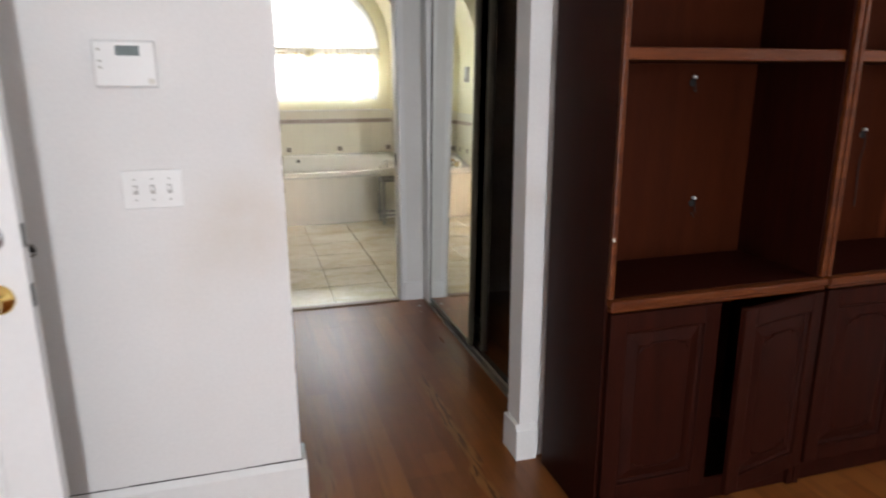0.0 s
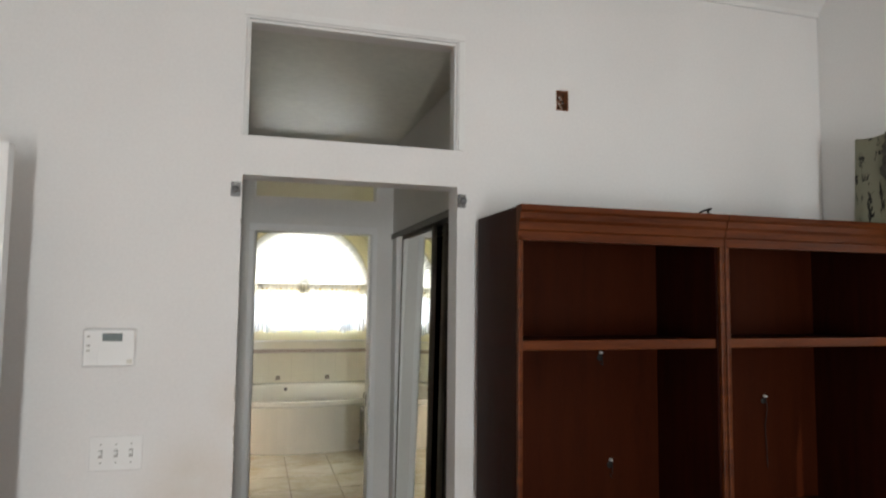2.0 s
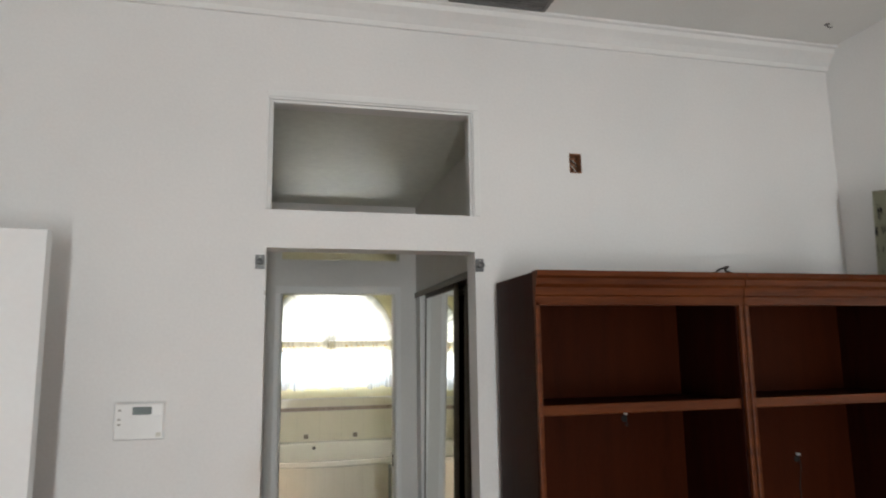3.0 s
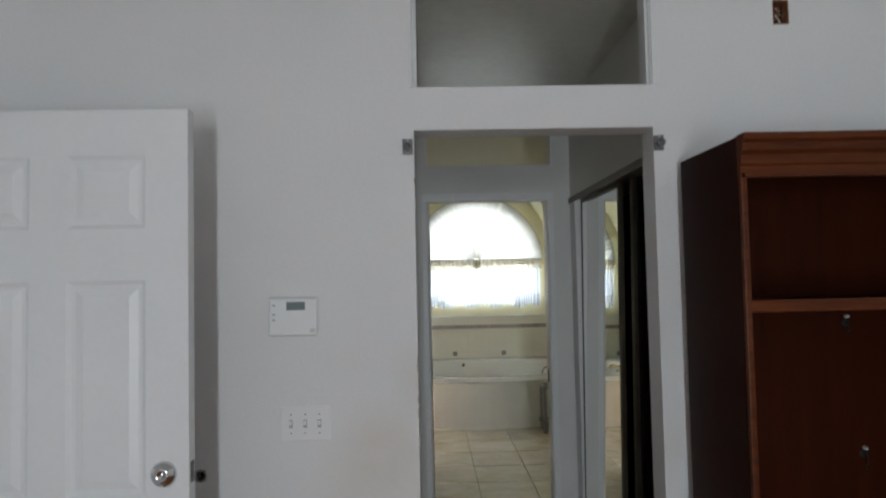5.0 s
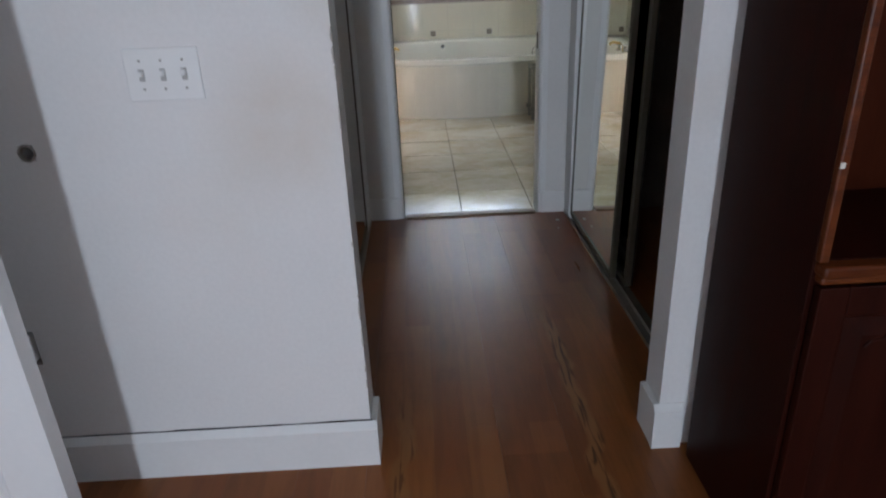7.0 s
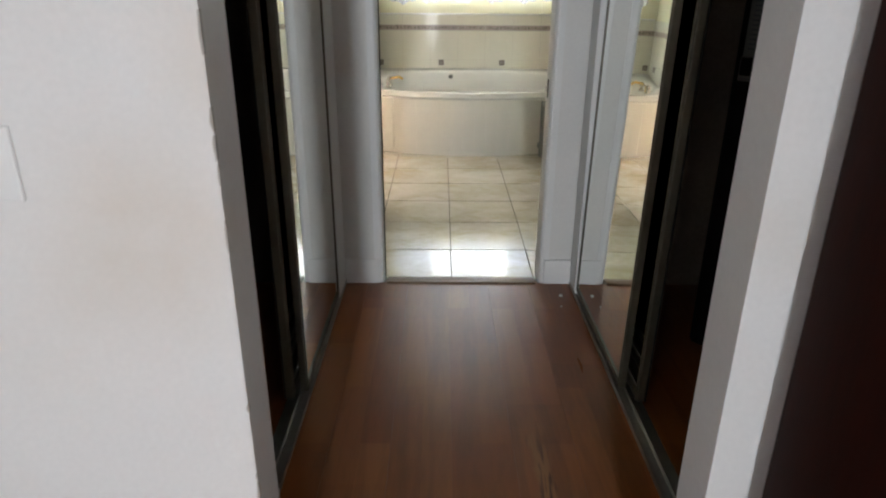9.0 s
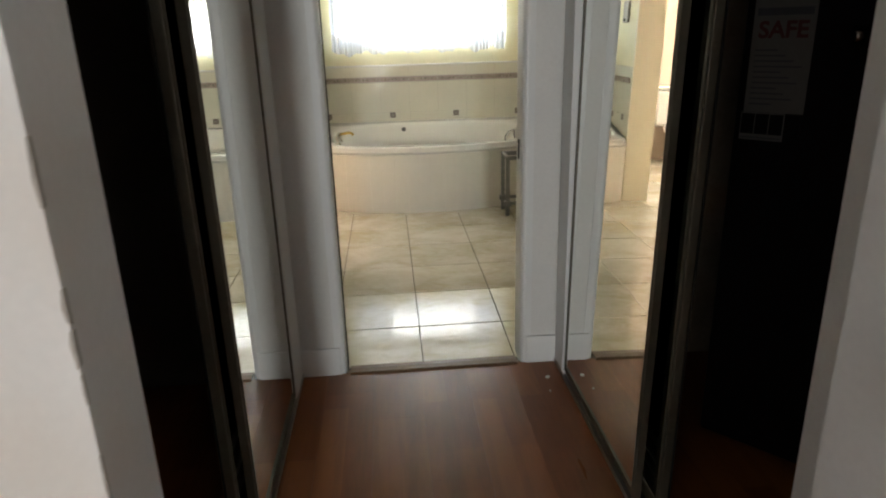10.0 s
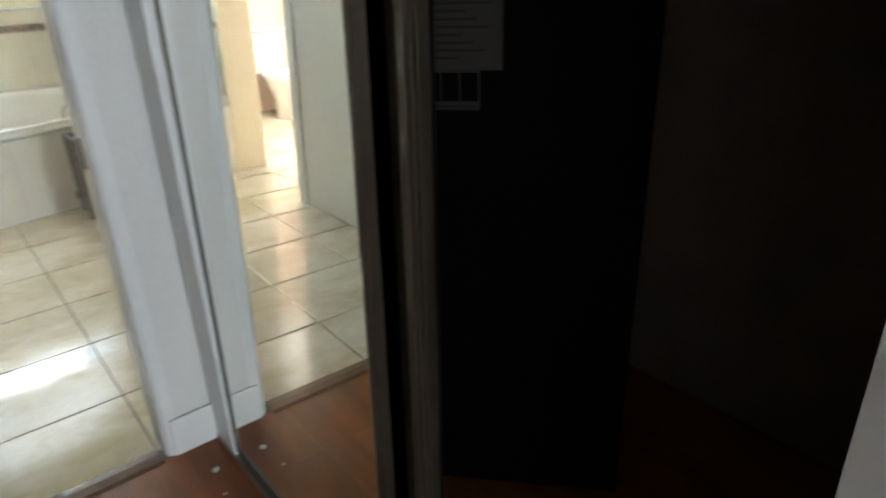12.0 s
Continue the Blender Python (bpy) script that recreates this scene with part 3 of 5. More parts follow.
def mirror_closet(name, s, plane, y0, y1, label, begin, back, lean=0.0):
    """Sliding doors pushed together: s is +1 where the closet lies towards +x. Front panel in the plane, second one behind it."""
    ob = thing(name, plane, (y0 + y1) / 2, 0.0, label, "closet door", "sliding mirror doors")
    c = (y0 + y1) / 2

    def rel(x0, x1, a, b, z0, z1):
        xs = sorted((s * x0, s * x1))
        return (xs[0], xs[1], a - c, b - c, z0, z1)
    panel = part("door_panel", boxes(rel(0.006, 0.012, y0 + 0.02, y1 - 0.008, 0.05, 2.0)), MIRROR, ob, "tall mirror panel")
    panel.rotation_euler = (0, radians(lean), 0)
    part("stile", boxes(rel(0.0, 0.024, y0, y0 + 0.024, 0.03, 2.02), rel(-0.004, 0.006, y0 + 0.006, y0 + 0.014, 0.03, 2.02), bevel=0.003), BRONZE, panel, "dark bronze stile")
    part("stile", boxes(rel(0.002, 0.024, y1 - 0.012, y1, 0.03, 2.02), bevel=0.002), BRONZE, panel)
    part("rail", boxes(rel(0.0, 0.024, y0 + 0.024, y1 - 0.024, 0.03, 0.055), bevel=0.003), BRONZE, panel)
    part("rail", boxes(rel(0.0, 0.024, y0 + 0.024, y1 - 0.024, 1.995, 2.02), bevel=0.003), BRONZE, panel)
    y0b, y1b = back, y1 - 0.05
    panel2 = part("door_panel", boxes(rel(0.046, 0.052, y0b + 0.02, y1b - 0.02, 0.05, 2.0)), MIRROR, ob, "tall mirror panel behind the first")
    panel2.rotation_euler = (0, radians(lean), 0)
    part("stile", boxes(rel(0.040, 0.064, y0b, y0b + 0.028, 0.03, 2.02), rel(0.034, 0.042, y0b + 0.008, y0b + 0.016, 0.03, 2.02), bevel=0.003), BRONZE, panel2)
    part("stile", boxes(rel(0.040, 0.064, y1b - 0.024, y1b, 0.03, 2.02), bevel=0.003), BRONZE, panel2)
    part("rail", boxes(rel(0.040, 0.064, y0b + 0.028, y1b - 0.024, 0.03, 0.055), bevel=0.003), BRONZE, panel2)
    part("backing", boxes(rel(0.066, 0.070, y0b, y1b, 0.03, 2.02)), BLACK, panel2)
    part("floor_track", boxes(rel(-0.006, 0.070, begin, HY - 0.014, 0.0005, 0.008), rel(0.028, 0.034, begin, HY - 0.014, 0.008, 0.022),
                              rel(-0.006, -0.002, begin, HY - 0.014, 0.008, 0.018)), ALU, ob, "grey aluminium floor track")
    part("head_track", boxes(rel(-0.012, 0.112, begin, HY - 0.002, 2.021, 2.044), rel(-0.012, -0.006, begin, HY - 0.002, 2.008, 2.02), bevel=0.002), BRONZE, ob, "dark bronze head track")
    part("jamb_strip", boxes(rel(-0.004, 0.07, y1 + 0.004, HY - 0.014, 0.008, 2.02), bevel=0.003), TRIM, ob, "narrow white jamb strip")
    return ob


mirror_closet("mirror_closet_doors", 1, HX1, 1.015, 1.812, "open sliding mirror doors in dark bronze frames on a floor track", STUB + 0.002, 0.93, 0.9)
mirror_closet("mirror_closet_doors", -1, HX0, 0.985, 1.756, "sliding mirror doors in dark bronze frames, closet half open", T + 0.002, 0.94)

# threshold strip
structure("threshold", extrude_outline([(HY - 0.02, 0.0), (HY - 0.012, 0.008), (HY + 0.02, 0.010), (HY + 0.05, 0.007), (HY + 0.055, 0.0)], DX1 - DX0 - 0.026, "x"),
          THRESH, "brown threshold strip between wood and tile", "threshold").location.x = DX0 + 0.013

# ---- bathroom shell ----
BY, BX0, BX1 = 5.09, -0.28, 2.3
AX0, AX1, AY = -0.255, 1.445, 4.56              # tub alcove
PX = -0.47                                    # outer face of the post beside the tub
structure("wall_bath_front", wall_with_arch(PX, BX1 + 0.1, 0, ZC, AY, AY + 0.04, arch((AX0 + AX1) / 2, 0.0, 1.72, (AX1 - AX0) / 2, 0.90)),
          CREAM, "pale cream wall with a wide arched tub alcove", "wall")
# alcove sides and vault
vault = boxes((AX0 - 0.05, AX0, AY + 0.04, BY, 0, 1.72), (AX1, AX1 + 0.05, AY + 0.04, BY, 0, 1.72))
o = arch((AX0 + AX1) / 2, 0.0, 1.72, (AX1 - AX0) / 2, 0.90)[1:-1]
p = arch((AX0 + AX1) / 2, 0.0, 1.72, (AX1 - AX0) / 2 + 0.05, 0.95)[1:-1]
for i in range(len(o) - 1):
    c8 = [(*q, y) for y in (AY + 0.04, BY) for q in (o[i], o[i + 1], p[i + 1], p[i])]
    vs = [vault.verts.new((a, y, b)) for a, b, y in c8]
    for f in ((0, 1, 2, 3), (7, 6, 5, 4), (0, 4, 5, 1), (2, 6, 7, 3)):
        vault.faces.new([vs[k] for k in f])
bmesh.ops.recalc_face_normals(vault, faces=vault.faces)
structure("wall_alcove", vault, YELLOW, "pale yellow arched sides and vault of the tub alcove", "wall")
WCX, WR, WS, WB = 0.585, 0.715, 1.70, 1.27    # arched window
structure("wall_bath_back", wall_with_arch(AX0 - 0.1, AX1 + 0.1, 0, 2.9, BY, BY + 0.14, arch(WCX, WB, WS, WR, 0.69)), YELLOW,
          "pale yellow back wall with an arched window over the tub", "wall")
structure("wall_bath_left", boxes((BX0 - 0.1, BX0, E1, 3.68, 0, ZC), (BX0 - 0.1, BX0, 3.68, AY, 2.03, ZC)), WALL,
          "white bathroom wall with a narrow doorway", "wall")
structure("trim_toilet_doorway", boxes((BX0 - 0.11, BX0 + 0.012, 3.60, 3.692, 0, 2.04), bevel=0.004), TRIM,
          "white casing of the narrow toilet room doorway", "trim")
structure("wall_bath_right", boxes((BX1, BX1 + 0.1, E1, AY, 0, ZC)), YELLOW, "plain pale yellow bathroom wall", "wall")
structure("ceiling_bath", boxes((PX, BX1 + 0.1, E1, BY + 0.14, ZC, ZC + 0.1)), CEIL, "plain pale bathroom ceiling", "ceiling")
structure("ceiling_toilet_room", boxes((-1.75, PX, 3.3, 6.5, 2.6, 2.7)), CEIL, "plain pale toilet room ceiling", "ceiling")
# the opening in the outer wall is unseen, added for the fill lamp
structure("wall_toilet_room", boxes((-1.75, -1.65, 3.3, 4.92, 0, 2.6), (-1.75, -1.65, 5.48, 6.4, 0, 2.6), (-1.75, -1.65, 4.92, 5.48, 0, 1.37), (-1.75, -1.65, 4.92, 5.48, 2.03, 2.6),
                                    (-1.65, BX0 - 0.1, 3.3, 3.4, 0, 2.6), (-1.65, PX, 6.4, 6.5, 0, 2.6), (PX, PX + 0.04, AY + 0.041, 6.4, 0, 2.6)), PEACH,
          "pale peach walls of the toilet room", "wall")

# ---- bedroom things ----
# six-panel door standing open against the wall
DW, DH, DT = 0.755, 2.025, 0.042
door = thing("door", -0.609 - DW, -0.372, 0.008, "white six-panel door standing open before the wall", "door", turn=-0.6)
leaf = bmesh.new()
st, gap = 0.115, 0.10
cols = ((st, DW / 2 - gap / 2), (DW / 2 + gap / 2, DW - st))
rows_z = ((0.22, 0.80), (0.98, 1.56), (1.70, 1.90))
box(leaf, 0, DW, 0.009, DT - 0.009, 0, DH)
for ya, yb in ((0.0, 0.009), (DT - 0.009, DT)):
    for a, b in ((0, st), (DW / 2 - gap / 2, DW / 2 + gap / 2), (DW - st, DW)):
        box(leaf, a, b, ya, yb, 0, DH)
    for za, zb in ((0, 0.22), (0.80, 0.98), (1.56, 1.70), (1.90, DH)):
        for a, b in cols:
            box(leaf, a, b, ya, yb, za, zb)
part("door_leaf", leaf, DOORPAINT, door)
for a, b in cols:
    for za, zb in rows_z:
        bm = bmesh.new()
        m, q = 0.012, 0.045
        ring = [[(a + d, y, za + d), (b - d, y, za + d), (b - d, y, zb - d), (a + d, y, zb - d)] for d, y in ((0.0, 0.0005), (m, 0.0075), (m + 0.01, 0.0078), (q, 0.002))]
        vs = [[bm.verts.new(p) for p in r] for r in ring]
        for r0, r1 in zip(vs, vs[1:]):
            for i in range(4):
                bm.faces.new((r0[i], r0[(i + 1) % 4], r1[(i + 1) % 4], r1[i]))
        bm.faces.new(vs[-1])
        part("door_panel", bm, DOORPAINT, door)
kx = DW - 0.066
part("deadbolt", lathe([(0.034, 0.0), (0.034, 0.006), (0.030, 0.014), (0.022, 0.016), (0.021, 0.020), (0.008, 0.021), (0.008, 0.019)], 28, "-y", (kx, 0, 1.042)), CHROME, door, "satin chrome deadbolt", True)
part("rosette", lathe([(0.036, 0.0), (0.036, 0.004), (0.030, 0.010), (0.015, 0.013), (0.013, 0.03)], 28, "-y", (kx, 0, 0.898)), BRASS, door, "polished brass rosette", True)
part("knob", lathe([(0.013, 0.026), (0.015, 0.034), (0.021, 0.038), (0.023, 0.048), (0.023, 0.062), (0.020, 0.068), (0.014, 0.067), (0.006, 0.064)], 28, "-y", (kx, 0, 0.898)), BRASS, door, "polished brass knob", True)
for z, h in ((1.042, 0.028), (0.898, 0.028)):
    part("latch_plate", boxes((DW - 0.0005, DW + 0.002, 0.009, DT - 0.009, z - h, z + h), bevel=0.0006), GREYMETAL, door, "dull metal latch plate")
part("rear_knob", lathe([(0.030, 0.0), (0.028, -0.008), (0.012, -0.012), (0.012, -0.030), (0.026, -0.040), (0.027, -0.052), (0.014, -0.062)], 24, "-y", (kx, DT, 0.898)), BRASS, door, "brass knob on the far face", True)
part("rear_bolt", lathe([(0.030, 0.0), (0.028, -0.012), (0.010, -0.014), (0.009, -0.030)], 24, "-y", (kx, DT, 1.042)), CHROME, door, "", True)
for z in (0.25, 1.02, 1.80):
    part("hinge", lathe([(0.007, -0.045), (0.007, 0.045)], 12, "z", (-0.004, -0.004, z)), ALU, door)

# thermostat
th = thing("thermostat", -0.402, 0, 1.440, "white wall thermostat with a small grey screen", "thermostat")
part("back_plate", boxes((-0.082, 0.082, -0.006, -0.0003, -0.064, 0.064), bevel=0.002), PLASTIC, th)
part("case", boxes((-0.079, 0.079, -0.030, -0.0062, -0.061, 0.061), bevel=0.006), PLASTIC, th)
part("flap", boxes((-0.030, 0.077, -0.0325, -0.0302, -0.058, 0.018), bevel=0.001), PLASTIC, th)
part("sticker", boxes((0.056, 0.073, -0.0331, -0.0326, -0.052, -0.038)), PAPER, th)
part("screen", boxes((-0.020, 0.040, -0.0318, -0.0302, 0.022, 0.048), bevel=0.001), LCD, th, "grey liquid crystal screen")
for z in (0.035, 0.005, -0.012):
    part("button", boxes((-0.066, -0.056, -0.032, -0.0302, z, z + 0.006), bevel=0.001), ALU, th)

# three-gang switch
SLOT = mat("grey_plastic", (0.45, 0.44, 0.42), 0.5, vary=0.1, scale=20, fine=100)
sw = thing("light_switch", -0.370, 0, 1.092, "white wall plate with three toggle switches", "light switch")
part("plate", boxes((-0.081, 0.081, -0.006, -0.0003, -0.056, 0.056), bevel=0.0025), PLASTIC, sw)
for x in (-0.046, 0.0, 0.046):
    part("slot", boxes((x - 0.006, x + 0.006, -0.0072, -0.0061, -0.013, 0.013)), SLOT, sw)
    part("toggle", boxes((x - 0.004, x + 0.004, -0.018, -0.0073, -0.002, 0.010), bevel=0.0015), PLASTIC, sw)
    for z in (-0.03, 0.03):
        part("screw", lathe([(0.003, 0.006), (0.003, 0.0072), (0.001, 0.0075)], 8, "-y", (x, 0, z)), ALU, sw)

# old curtain rod sockets
for x in (-0.021, 0.823):
    br = thing("curtain_rod_bracket", x, 0, 1.995, "small grey metal curtain rod bracket on the wall", "bracket", "rod brackets")
    part("plate", boxes((-0.017, 0.017, -0.006, -0.0003, -0.026, 0.026), bevel=0.002), GREYMETAL, br)
    part("cup", lathe([(0.013, 0.006), (0.014, 0.030), (0.011, 0.031), (0.010, 0.012)], 16, "-y", (0, 0, -0.002)), GREYMETAL, br, "", True)
    part("screw", lathe([(0.004, 0.006), (0.004, 0.010)], 8, "-y", (0, 0, 0.019)), ALU, br)
tagged(link("wall_anchor", lathe([(0.006, 0.0), (0.006, 0.003), (0.002, 0.004)], 10, "-y", (0.862, -0.0003, 1.998)), PLASTIC), "small white plastic wall anchor", "wall anchor")

# junction box in its rough hole
jb = thing("junction_box", 1.26, 0.0, 2.439, "open junction box with loose wires in a rough hole", "junction box")
part("box_back", boxes((-0.0275, 0.0275, 0.055, 0.06, -0.0425, 0.0425)), COPPER, jb, "brown back of the box")
part("box_side", boxes((-0.0275, -0.025, 0.002, 0.055, -0.0425, 0.0425), (0.025, 0.0275, 0.002, 0.055, -0.0425, 0.0425), (-0.025, 0.025, 0.002, 0.055, -0.0425, -0.040),
                       (-0.025, 0.025, 0.002, 0.055, 0.040, 0.0425)), COPPER, jb)
for i, c in enumerate((BLACK, COPPER, PAPER)):
    pts = [(-0.015 + 0.012 * i, 0.05, 0.030), (-0.018 + 0.016 * i, 0.02, 0.02 - 0.012 * i), (0.010 - 0.012 * i, 0.012, -0.005), (-0.008 + 0.009 * i, 0.025, -0.028)]
    part("wire", tube(pts, 0.003, 6), c, jb)

# the hole that the door knob knocked into the wall, and an outlet without its cover
kh = thing("wall_hole", -0.712, 0.0, 0.932, "ragged dark hole knocked into the drywall by the knob", "hole")
part("inside", boxes((-0.017, 0.017, 0.06, 0.062, -0.018, 0.018)), BLACK, kh)
rag = bmesh.new()
for i in range(14):
    a0, a1 = 2 * math.pi * i / 14, 2 * math.pi * (i + 1) / 14
    r0, r1 = (0.0155 + 0.0018 * math.sin(2.3 * q * 6.28 / 14 * 3) for q in (i, (i + 1) % 14))
    for (ra, ya), (rb, yb) in (((0.021, 0.021), -0.0003), ((r0, r1), -0.0012)), (((r0, r1), -0.0012), ((r0, r1), 0.014)):
        rag.faces.new([rag.verts.new((r * math.cos(a), y, r * math.sin(a))) for a, r, y in ((a0, ra[0], ya), (a1, ra[1], ya), (a1, rb[1], yb), (a0, rb[0], yb))])
part("torn_rim", rag, mat("torn_drywall", (0.36, 0.33, 0.30), 0.9, vary=0.3, scale=60, fine=200), kh, "torn grey drywall paper")
ol = thing("wall_outlet", -0.865, 0.0, 0.425, "wall outlet box without its cover plate", "outlet")
part("box_back", boxes((-0.035, 0.035, 0.05, 0.055, -0.05, 0.05)), BLACK, ol)
part("socket", boxes((-0.018, 0.022, -0.002, 0.049, -0.040, 0.040), bevel=0.004), PLASTIC, ol, "white outlet body")

# ceiling vent
vent = thing("ceiling_vent", 0.90, -0.17, ZC, "grey louvred ceiling vent close to the wall", "vent")
part("frame", boxes((-0.21, 0.21, -0.085, -0.065, -0.008, -0.0005), (-0.21, 0.21, 0.065, 0.085, -0.008, -0.0005), (-0.21, -0.19, -0.065, 0.065, -0.008, -0.0005),
                    (0.19, 0.21, -0.065, 0.065, -0.008, -0.0005), bevel=0.002), GREYMETAL, vent)
for i in range(7):
    part("slat", boxes((-0.19, 0.19, -0.062 + i * 0.0185, -0.050 + i * 0.0185, -0.006, -0.003)), GREYMETAL, vent)
part("backing", boxes((-0.19, 0.19, -0.065, 0.065, -0.002, -0.0005)), BLACK, vent)
hk = thing("ceiling_hook", 2.39, -0.24, ZC, "small dark hook screwed into the ceiling", "hook")
part("base", lathe([(0.010, -0.004), (0.012, -0.0005)], 12), GREYMETAL, hk)
part("hook", tube([(0, 0, -0.004), (0.004, 0, -0.012), (0.016, 0, -0.016), (0.026, 0, -0.010)], 0.003, 8), GREYMETAL, hk)


# ---- bookcases ----
def raised_door(name, w, h, parent, at, turn=0.0):
    """A cabinet door with a raised field; hinge edge at the origin when turned; faces -y."""
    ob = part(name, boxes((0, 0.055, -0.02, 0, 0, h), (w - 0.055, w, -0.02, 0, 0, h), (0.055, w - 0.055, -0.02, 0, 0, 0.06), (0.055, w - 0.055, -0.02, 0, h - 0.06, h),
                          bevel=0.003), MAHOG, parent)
    ob.location, ob.rotation_euler = at, (0, 0, radians(turn))
    a, b, za, zb = 0.055, w - 0.055, 0.06, h - 0.06
    bm = bmesh.new()
    ring = [[(a + d, y, za + d), (b - d, y, za + d), (b - d, y, zb - d), (a + d, y, zb - d)] for d, y in ((0, -0.012), (0.008, -0.006), (0.012, -0.006), (0.045, -0.016))]
    vs = [[bm.verts.new(p) for p in r] for r in ring]
    for r0, r1 in zip(vs, vs[1:]):
        for i in range(4):
            bm.faces.new((r0[i], r0[(i + 1) % 4], r1[(i + 1) % 4], r1[i]))
    bm.faces.new(vs[-1])
    bm.faces.new([bm.verts.new(p) for p in ((a, -0.001, za), (a, -0.001, zb), (b, -0.001, zb), (b, -0.001, za))])
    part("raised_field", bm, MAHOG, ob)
    mid = (a + b) / 2
    for z, up in ((zb - 0.070, 1), (za + 0.070, -1)):
        arc = [(mid + dx, -0.0165, z + up * dz) for dx, dz in ((-0.085, 0.0), (-0.075, 0.014), (-0.052, 0.016), (-0.045, 0.026), (0.045, 0.026), (0.052, 0.016), (0.075, 0.014), (0.085, 0.0))]
        part("moulding", tube(arc, 0.0035, 8), MAHOG, ob)
    return ob


BW = 0.80
def bookcase(name, x, label, ajar):
    """Tall bookcase over a base cupboard; origin at the wall side of its left end."""
    o = thing(name, x, -0.052, 0, label, "bookcase", "bookcases along the wall")
    d, dl, top, deck = 0.385, 0.398, 1.922, 0.772
    w = BW - 0.005
    for a in (0, w - 0.022):
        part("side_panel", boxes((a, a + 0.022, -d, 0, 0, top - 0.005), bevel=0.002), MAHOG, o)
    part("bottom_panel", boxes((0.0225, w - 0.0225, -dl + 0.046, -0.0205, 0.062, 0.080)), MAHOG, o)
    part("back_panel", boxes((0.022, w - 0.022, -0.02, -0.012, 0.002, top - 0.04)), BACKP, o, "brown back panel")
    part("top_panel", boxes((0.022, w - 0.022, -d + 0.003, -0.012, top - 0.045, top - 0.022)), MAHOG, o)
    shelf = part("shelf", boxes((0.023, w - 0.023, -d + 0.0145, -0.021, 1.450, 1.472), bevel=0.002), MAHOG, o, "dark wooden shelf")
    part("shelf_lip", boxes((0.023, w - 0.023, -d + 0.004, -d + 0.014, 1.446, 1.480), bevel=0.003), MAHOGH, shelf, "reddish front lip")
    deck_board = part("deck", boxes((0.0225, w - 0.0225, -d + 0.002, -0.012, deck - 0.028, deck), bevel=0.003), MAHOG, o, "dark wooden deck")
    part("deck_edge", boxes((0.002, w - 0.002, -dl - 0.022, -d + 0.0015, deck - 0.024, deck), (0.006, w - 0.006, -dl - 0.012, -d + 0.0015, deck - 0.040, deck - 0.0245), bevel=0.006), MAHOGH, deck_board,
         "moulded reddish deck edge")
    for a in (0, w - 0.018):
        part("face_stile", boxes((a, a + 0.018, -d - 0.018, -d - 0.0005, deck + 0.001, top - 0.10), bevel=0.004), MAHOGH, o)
    prof = [(-d, top - 0.115), (-d - 0.018, top - 0.115), (-d - 0.018, top - 0.085), (-d - 0.024, top - 0.08), (-d - 0.024, top - 0.055), (-d - 0.034, top - 0.045),
            (-d - 0.036, top - 0.025), (-d - 0.046, top - 0.018), (-d - 0.046, top), (-d, top)]
    cr = extrude_outline(prof, w + 0.001, "x")
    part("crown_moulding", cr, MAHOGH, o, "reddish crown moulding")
    part("cap", boxes((0.001, w - 0.001, -d + 0.0005, -0.001, top - 0.018, top - 0.003)), MAHOG, o)
    part("plinth", boxes((0.022, w - 0.022, -dl + 0.03, -dl + 0.045, 0, 0.085)), MAHOG, o)
    part("mid_stile", boxes((w / 2 - 0.018, w / 2 + 0.018, -dl + 0.014, -dl + 0.03, 0.085, deck - 0.045), bevel=0.002), MAHOG, o)
    dw = w / 2 - 0.012
    raised_door("cupboard_door", dw, 0.632, o, (0.008, -dl + 0.008, 0.095))
    right = raised_door("cupboard_door", dw, 0.632, o, (w - 0.006, -dl + 0.008, 0.095))
    if ajar:
        # hung at its right edge and standing ajar
        right.location = (w - 0.006 - dw * math.cos(radians(ajar)), -dl + 0.008 - dw * math.sin(radians(ajar)), 0.095)
        right.rotation_euler = (0, 0, radians(ajar))
    else:
        right.location = (w - 0.006 - dw, -dl + 0.008, 0.095)
    return o


case1 = bookcase("bookcase", 0.874, "dark mahogany bookcase with empty shelves and an ajar cupboard door", 12)
bookcase("bookcase", 0.874 + BW, "dark mahogany bookcase with empty shelves and closed cupboard doors", 0)
part("sticker", boxes((-0.0, 0.008, -0.4052, -0.4035, 0.948, 0.958)), PAPER, case1, "white dot on the stile")


def cable(name, x, z, drop, label):
    c = thing(name, x, -0.0725, z, label, "cable")
    part("plug", lathe([(0.004, 0.0), (0.006, 0.003), (0.005, 0.016), (0.003, 0.020)], 12, "-y"), PLASTIC, c, "white cable end", True)
    part("grommet", lathe([(0.014, 0.0), (0.012, 0.003)], 14, "-y", (0, 0, -0.02)), BLACK, c)
    pts = [(0.0, -0.012, 0.0), (0.004, -0.016, -0.05), (-0.006, -0.012, -0.12 if drop > 0.12 else -drop * 0.8), (0.006, -0.008, -drop)]
    part("cord", tube(pts, 0.002, 6), BLACK, c)
    return c


cable("wall_cable", 1.425, 0.985, 0.07, "short cable end at the bookcase's back panel")
cable("wall_cable", 2.17, 1.21, 0.30, "white tipped cable hanging at the bookcase's back panel")
cable("wall_cable", 1.385, 1.405, 0.05, "small cable end under the bookcase shelf")
loop = thing("cable_loop", 1.645, -0.40, 1.922, "dark loop of cable on top of the bookcases", "cable")
part("loop", tube([(-0.03 + 0.06 * i / 10, 0.02 * math.sin(i), 0.004 + 0.024 * math.sin(math.pi * i / 10)) for i in range(11)], 0.004, 8), BLACK, loop)

